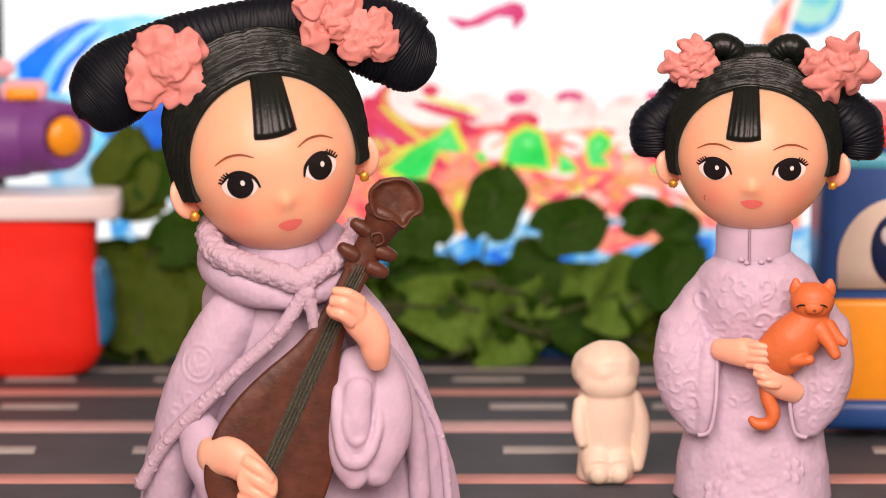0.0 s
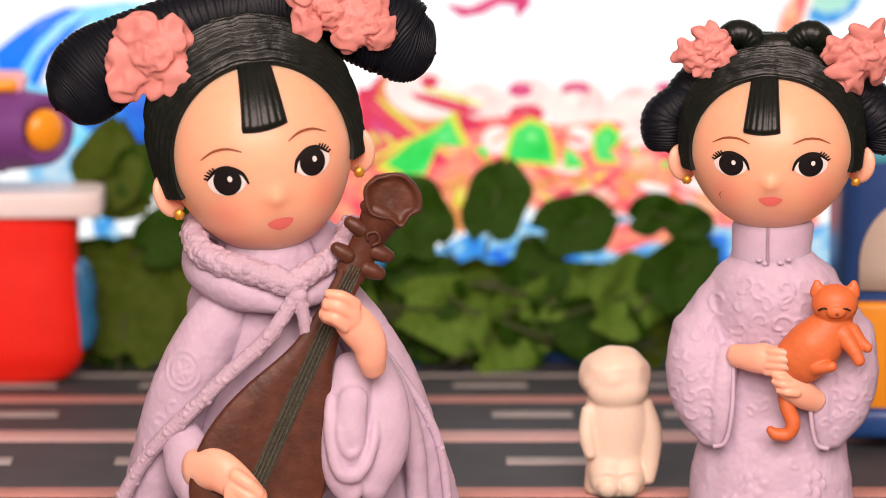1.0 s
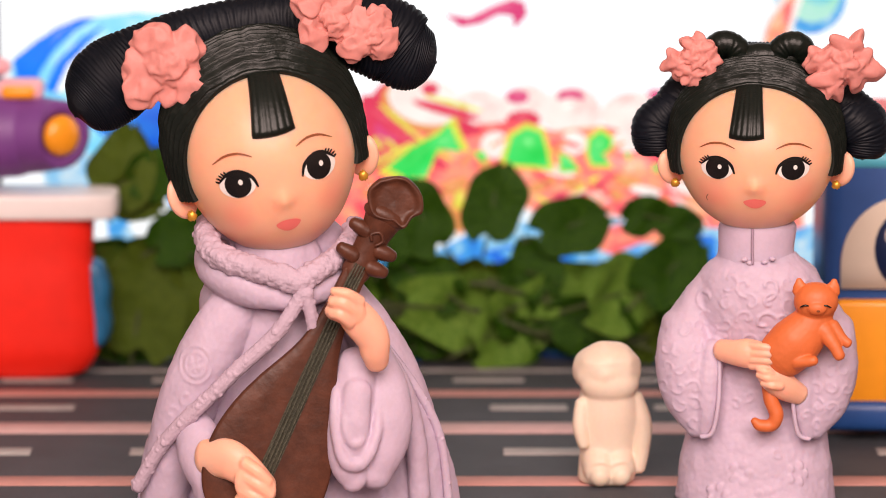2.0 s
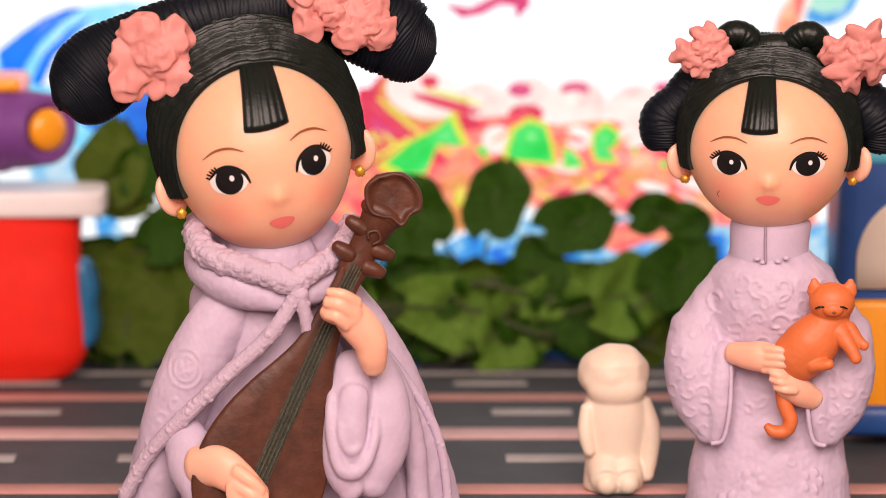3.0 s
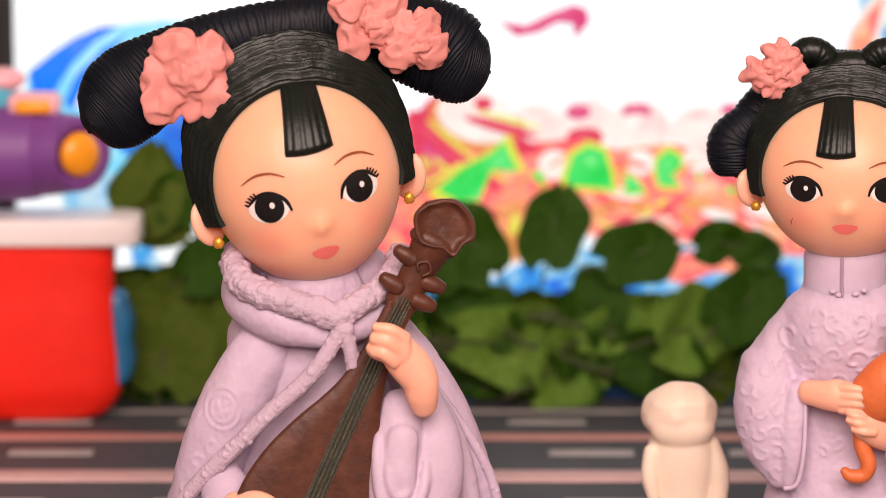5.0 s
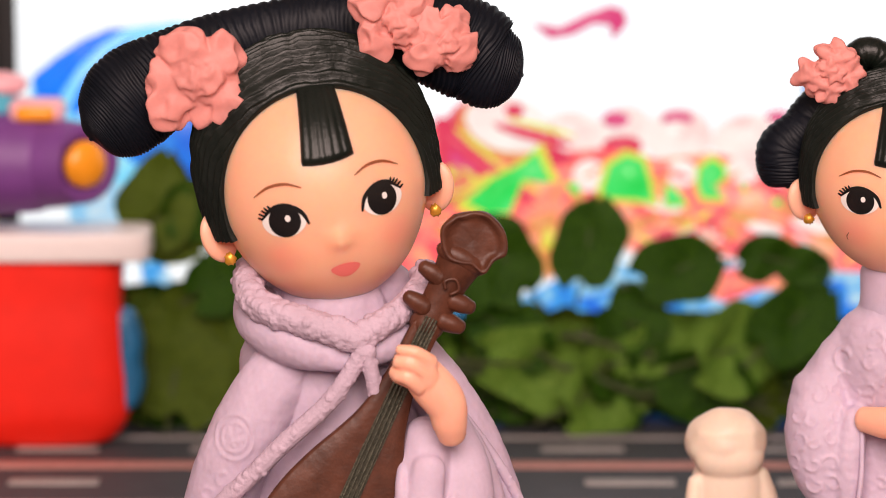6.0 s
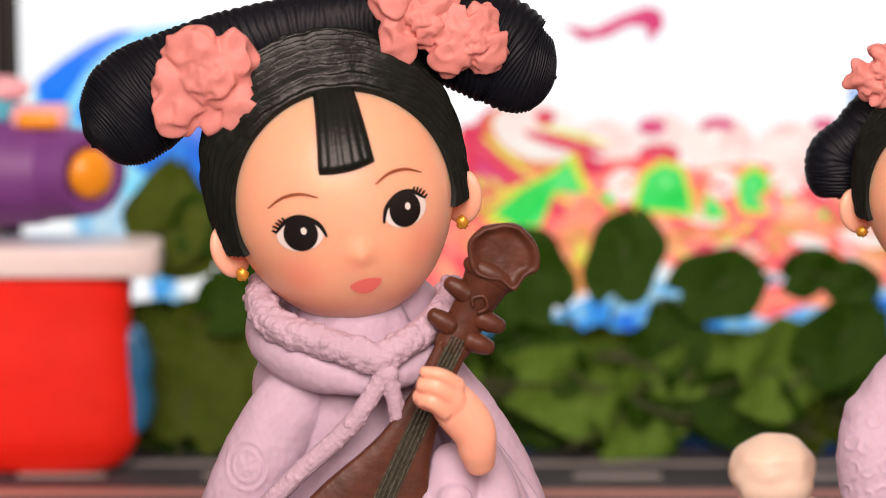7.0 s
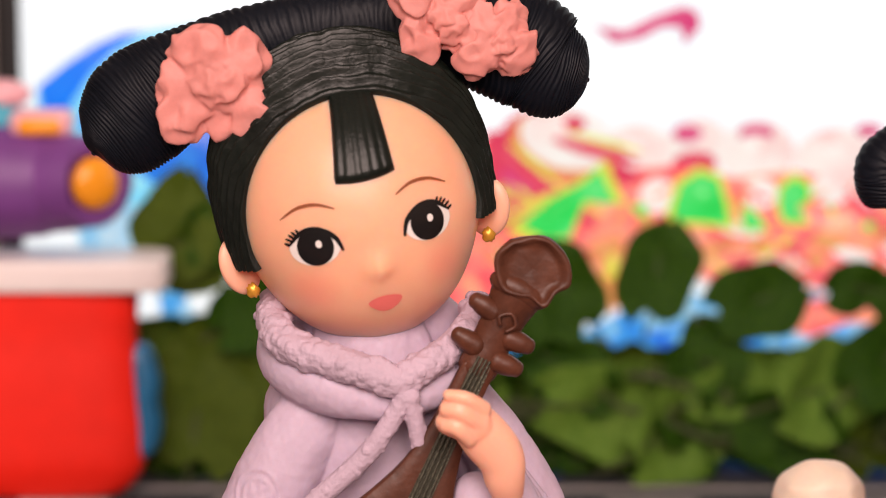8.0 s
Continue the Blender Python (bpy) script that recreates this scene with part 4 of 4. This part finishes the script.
# ---- red tub-shaped toy vehicle with a purple lamp barrel ----
def tub_toy(m):
    base = new("toy_vehicle")
    base.matrix_world = m @ Matrix.Scale(0.7285, 4)
    s = Shape()
    s.loft([(0, 0, 0, 38, 8), (2.5, 0, 0, 45, 10), (10, 0, 0, 50, 12.5), (20, 0, 0, 50.5, 13), (36, 0, 0, 49, 13), (50, 0, 0, 48, 12.5), (60, 0, 0, 48.5, 12.5), (66, 0, 0, 49, 12.5)], RED, n=96, power=4.5)
    part("body", s, base, "glossy red rounded hull", scale=0.001)
    s = Shape()
    s.loft([(65.5, 0, 0, 56.5, 14), (66, 0, 0, 58, 15), (69, 0, 0, 58.3, 15.3), (74.4, 0, 0, 58, 15), (75.2, 0, 0, 56.5, 14)], WHITE, n=96, power=7.0, steps=4)
    part("rim", s, base, "white deck rim", scale=0.001)
    s = Shape()
    s.tube([(-46, 3, 97), (-22, 2, 97), (2, 0, 98), (18, -1, 98)], (16, 17.5, 18, 17), PURPLE, n=40, steps=8, up=(0, 0, 1))
    s.tube([(12, 3, 98), (26, -4, 98.5), (35, -8, 99)], (16.5, 15.5, 14), PURPLE, n=36, steps=6, up=(0, 0, 1), caps=False)
    s.tube([(-10, 2, 74), (-10, 2, 80), (-8, 2, 84)], (13, 12, 12), PURPLE, n=24)
    barrel = part("barrel", s, base, "purple lamp barrel", scale=0.001)
    s = Shape()
    ax = Euler((0, radians(8), radians(38))).to_matrix()
    rows = []
    for r, y in ((14.0, -2), (13.8, 1.2), (12, 2.2), (10, 1.8), (8.4, 0.5), (7.0, -1)):
        rows.append([Vector((36, -9, 99)) + ax @ Vector((r * math.cos(a), -y, r * math.sin(a))) for a in (2 * math.pi * k / 36 for k in range(36))])
    s.grid(rows, PURPLE, ring=True)
    part("lamp_ring", s, barrel, scale=0.001)
    s = Shape()
    s.ball((37, -10.4, 99), (8.2, 4.2, 8.2), ORANGE, ax, nu=28, nv=18)
    part("lamp_lens", s, barrel, "glossy orange lamp lens", scale=0.001)
    part("hatch", rounded_box(0.019, 0.014, 0.008, 0.0028, PINK, (0.0200, -0.002, 0.1165)), base, "pale pink hatch")
    part("hatch_button", rounded_box(0.0135, 0.006, 0.0055, 0.002, ORANGE, (0.0200, -0.0075, 0.1160)), base, "orange hatch button")
    s = Shape()
    s.loft([(108, 3, 4, 9, 8), (118, 3, 4, 10, 9), (125, 3, 4, 9, 8)], CYAN, n=28)
    part("chimney", s, base, "cyan chimney", scale=0.001)
    s = Shape()
    s.ball((7, 2, 125), (9.5, 7, 4.5), PINK, nu=24, nv=14)
    part("chimney_cap", s, base, "pink chimney cap", scale=0.001)
    s = Shape()
    s.loft([(12, 47.5, 0, 3, 7), (15, 49, 0, 5, 8), (22, 50.2, 0, 5.4, 8), (29, 49.6, 0, 5, 8), (36, 50, 0, 5.2, 8), (45, 48.5, 0, 4, 7), (47, 47, 0, 2, 5)], TEAL, n=32, power=3)
    part("side_panel", s, base, "teal blue ribbed side panel", scale=0.001)
    return tagged(base, "red tub-shaped toy vehicle with white rim and purple lamp", "toy vehicle")


tub_toy(pose(-0.1374, 0.4172, 0.0003))


# ---- blue and orange toy bus with a painted eye ----
def bus_toy(m):
    base = new("toy_bus")
    base.matrix_world = m @ Matrix.Scale(0.852, 4)
    part("body", rounded_box(0.086, 0.07, 0.086, 0.006, BLUE, (0.043, 0.035, 0.053)), base, "blue plastic cab")
    part("roof", rounded_box(0.080, 0.066, 0.008, 0.003, RED, (0.045, 0.035, 0.0975)), base, "red roof strip")
    part("roof_edge", rounded_box(0.088, 0.072, 0.006, 0.0025, CYAN, (0.043, 0.0352, 0.0905)), base, "light blue roof edge")
    part("front_panel", rounded_box(0.082, 0.005, 0.037, 0.0018, ORANGE, (0.045, -0.0011, 0.0275)), base, "bright orange front panel")
    part("bumper", rounded_box(0.092, 0.008, 0.010, 0.003, BLUE, (0.043, -0.002, 0.0085)), base, "blue bumper")
    out = [(0.0055, 0.0495)] + [(0.0255 - 0.020 * math.cos(radians(5 * k)), 0.057 + 0.022 * math.sin(radians(5 * k))) for k in range(19)]
    out += [(0.061 + 0.020 * math.sin(radians(5 * k)), 0.057 + 0.022 * math.cos(radians(5 * k))) for k in range(19)] + [(0.081, 0.0495)]
    part("windscreen", slab(out, -0.0022, 0.002, PALE_CREAM), base, "cream windscreen panel")
    for x, side in ((0.0255, 1), (0.061, -1)):
        s = slab(oval(x, 0.0625, 0.0095, 0.0125), -0.0030, -0.001, NAVY)
        eye = part("eye", s, base, "large navy painted eye")
        part("eye_shine", slab(oval(x - 0.0035, 0.067, 0.0028, 0.0034), -0.0034, -0.0028, WHITE), eye)
    for x in (0.014, 0.072):
        for y in (0.012, 0.056):
            w = Shape()
            w.tube([(x - 0.005, y, 0.0078), (x, y, 0.0078), (x + 0.005, y, 0.0078)], (0.0072, 0.0078, 0.0072), BLACK, n=24, up=(0, 0, 1))
            part("wheel", w, base, "black rubber wheel")
    return tagged(base, "blue and orange toy bus with painted eyes", "toy bus")


bus_toy(pose(0.1035, 0.3300, 0.0003, 0, 0, -2))


# ---- leafy garland along the screen ----
def leaf_mesh(name, wide, curl, mat, seed):
    """A heart-shaped leaf of unit length with a folded midrib and wavy edge; stalk end at the origin, tip along +z."""
    rnd = random.Random(seed)
    s = Shape()
    rows = []
    for i in range(23):
        t = i / 22
        w = wide * math.sin(math.pi * min(0.985, t * 0.93 + 0.05)) ** 0.52 * (1.08 - 0.34 * t) * (1 + 0.07 * math.sin(6 * t + seed))
        row = []
        for j in range(9):
            u = -1 + j / 4
            lobe = -0.10 * (1 - t) ** 3 * abs(u)
            y = curl * (t - 0.45) ** 2 - 0.10 * abs(u) * w * 2 + 0.035 * math.sin(9 * t + 3 * u + seed) + 0.012 * math.cos(t * 40) * abs(u)
            row.append((u * w * (1 + 0.07 * math.sin(9 * t + 2 * seed + (2 if u > 0 else 0)) * abs(u)), y, t + lobe + 0.04 * math.sin(5 * u + seed)))
        rows.append(row)
    s.grid(rows, mat)
    back = [[(x, y + 0.012, z) for x, y, z in row] for row in rows]
    s.grid(back, mat)
    s.tube([(0, 0.02, -0.30), (0, 0.01, -0.1), (0, 0.005, 0.1), (0, 0.02, 0.5), (0, 0.05, 0.92)], (0.022, 0.02, 0.018, 0.014, 0.006), STEM, n=6, steps=3)
    ob = s.object(name)
    me = ob.data
    bpy.data.objects.remove(ob)
    return me


LEAVES = [leaf_mesh("leaf", 0.46, -0.5, LEAF, 1), leaf_mesh("leaf", 0.40, 0.6, LEAF, 2), leaf_mesh("leaf", 0.50, -0.25, LEAF, 3), leaf_mesh("leaf", 0.34, 0.3, LEAF_PALE, 4),
          leaf_mesh("leaf", 0.42, -0.5, LEAF_PALE, 5), leaf_mesh("leaf", 0.48, -0.3, LEAF_OLIVE, 6)]
garland = tagged(new("leaf_garland"), "dense dark green leafy garland lying before the screen", "plant")
s = Shape()
for k in range(5):
    rnd = random.Random(40 + k)
    s.tube([(-0.112 + 0.0238 * i, 0.4385 + rnd.uniform(-0.006, 0.006), 0.005 + rnd.uniform(0, 0.022)) for i in range(10)], [0.0008] * 10, STEM, n=8, steps=6)
part("vine", s, garland, "thin green vine")


def leaf(x, y, z, size, rx, ry, rz, kind):
    """A leaf of the garland, placed by its middle."""
    ob = new("leaf", LEAVES[kind])
    ob.parent = garland
    ob.matrix_local = pose(x * 0.7227, 0.4398 + (y - 0.39) * 0.72, 0.0007 + z * 0.729, rx, ry, rz) @ Matrix.Diagonal((size * 0.725, size * 0.725, size * 0.725, 1)) @ Matrix.Translation((0, 0, -0.5))


# the large leaves that stand out: place, size, lean and kind
for x, z, size, ry, kind in ((-0.130, 0.083, 0.031, 15, 5), (-0.115, 0.079, 0.026, 75, 0), (-0.126, 0.068, 0.024, 120, 5), (0.021, 0.067, 0.030, 12, 2), (-0.010, 0.062, 0.030, -40, 2),
                             (0.054, 0.057, 0.029, 70, 2), (0.083, 0.062, 0.020, 80, 0), (0.098, 0.058, 0.021, 105, 1), (0.076, 0.030, 0.040, 78, 4), (0.010, 0.022, 0.052, 98, 3),
                             (0.094, 0.040, 0.032, 50, 2), (0.038, 0.040, 0.025, -20, 0), (-0.020, 0.056, 0.028, 20, 1), (-0.124, 0.028, 0.044, 10, 5), (-0.104, 0.024, 0.042, -35, 5),
                             (0.044, 0.028, 0.028, 70, 3), (-0.106, 0.054, 0.028, 60, 0), (0.030, 0.014, 0.040, 70, 4), (0.060, 0.016, 0.036, -70, 0), (0.112, 0.026, 0.034, 30, 1), (-0.010, 0.036, 0.034, -60, 1)):
    leaf(x, 0.380 + 0.004 * math.sin(50 * x), z, size, -8 - 14 * (kind in (3, 4)), ry, 10 * math.sin(90 * x), kind)
rnd = random.Random(21)
for k in range(190):
    x = rnd.uniform(-0.142, 0.135)
    top = 0.038 if x < -0.06 else 0.026 if 0.0 < x < 0.07 else 0.024
    z = 0.006 + top * rnd.random()
    size = rnd.uniform(0.018, 0.032)
    leaf(x, rnd.uniform(0.386, 0.405), z, size, rnd.uniform(-48, 5), rnd.choice((-1, 1)) * rnd.uniform(40, 112), rnd.uniform(-35, 35), rnd.choice((0, 0, 1, 1, 2, 2, 3, 3, 4, 5)))
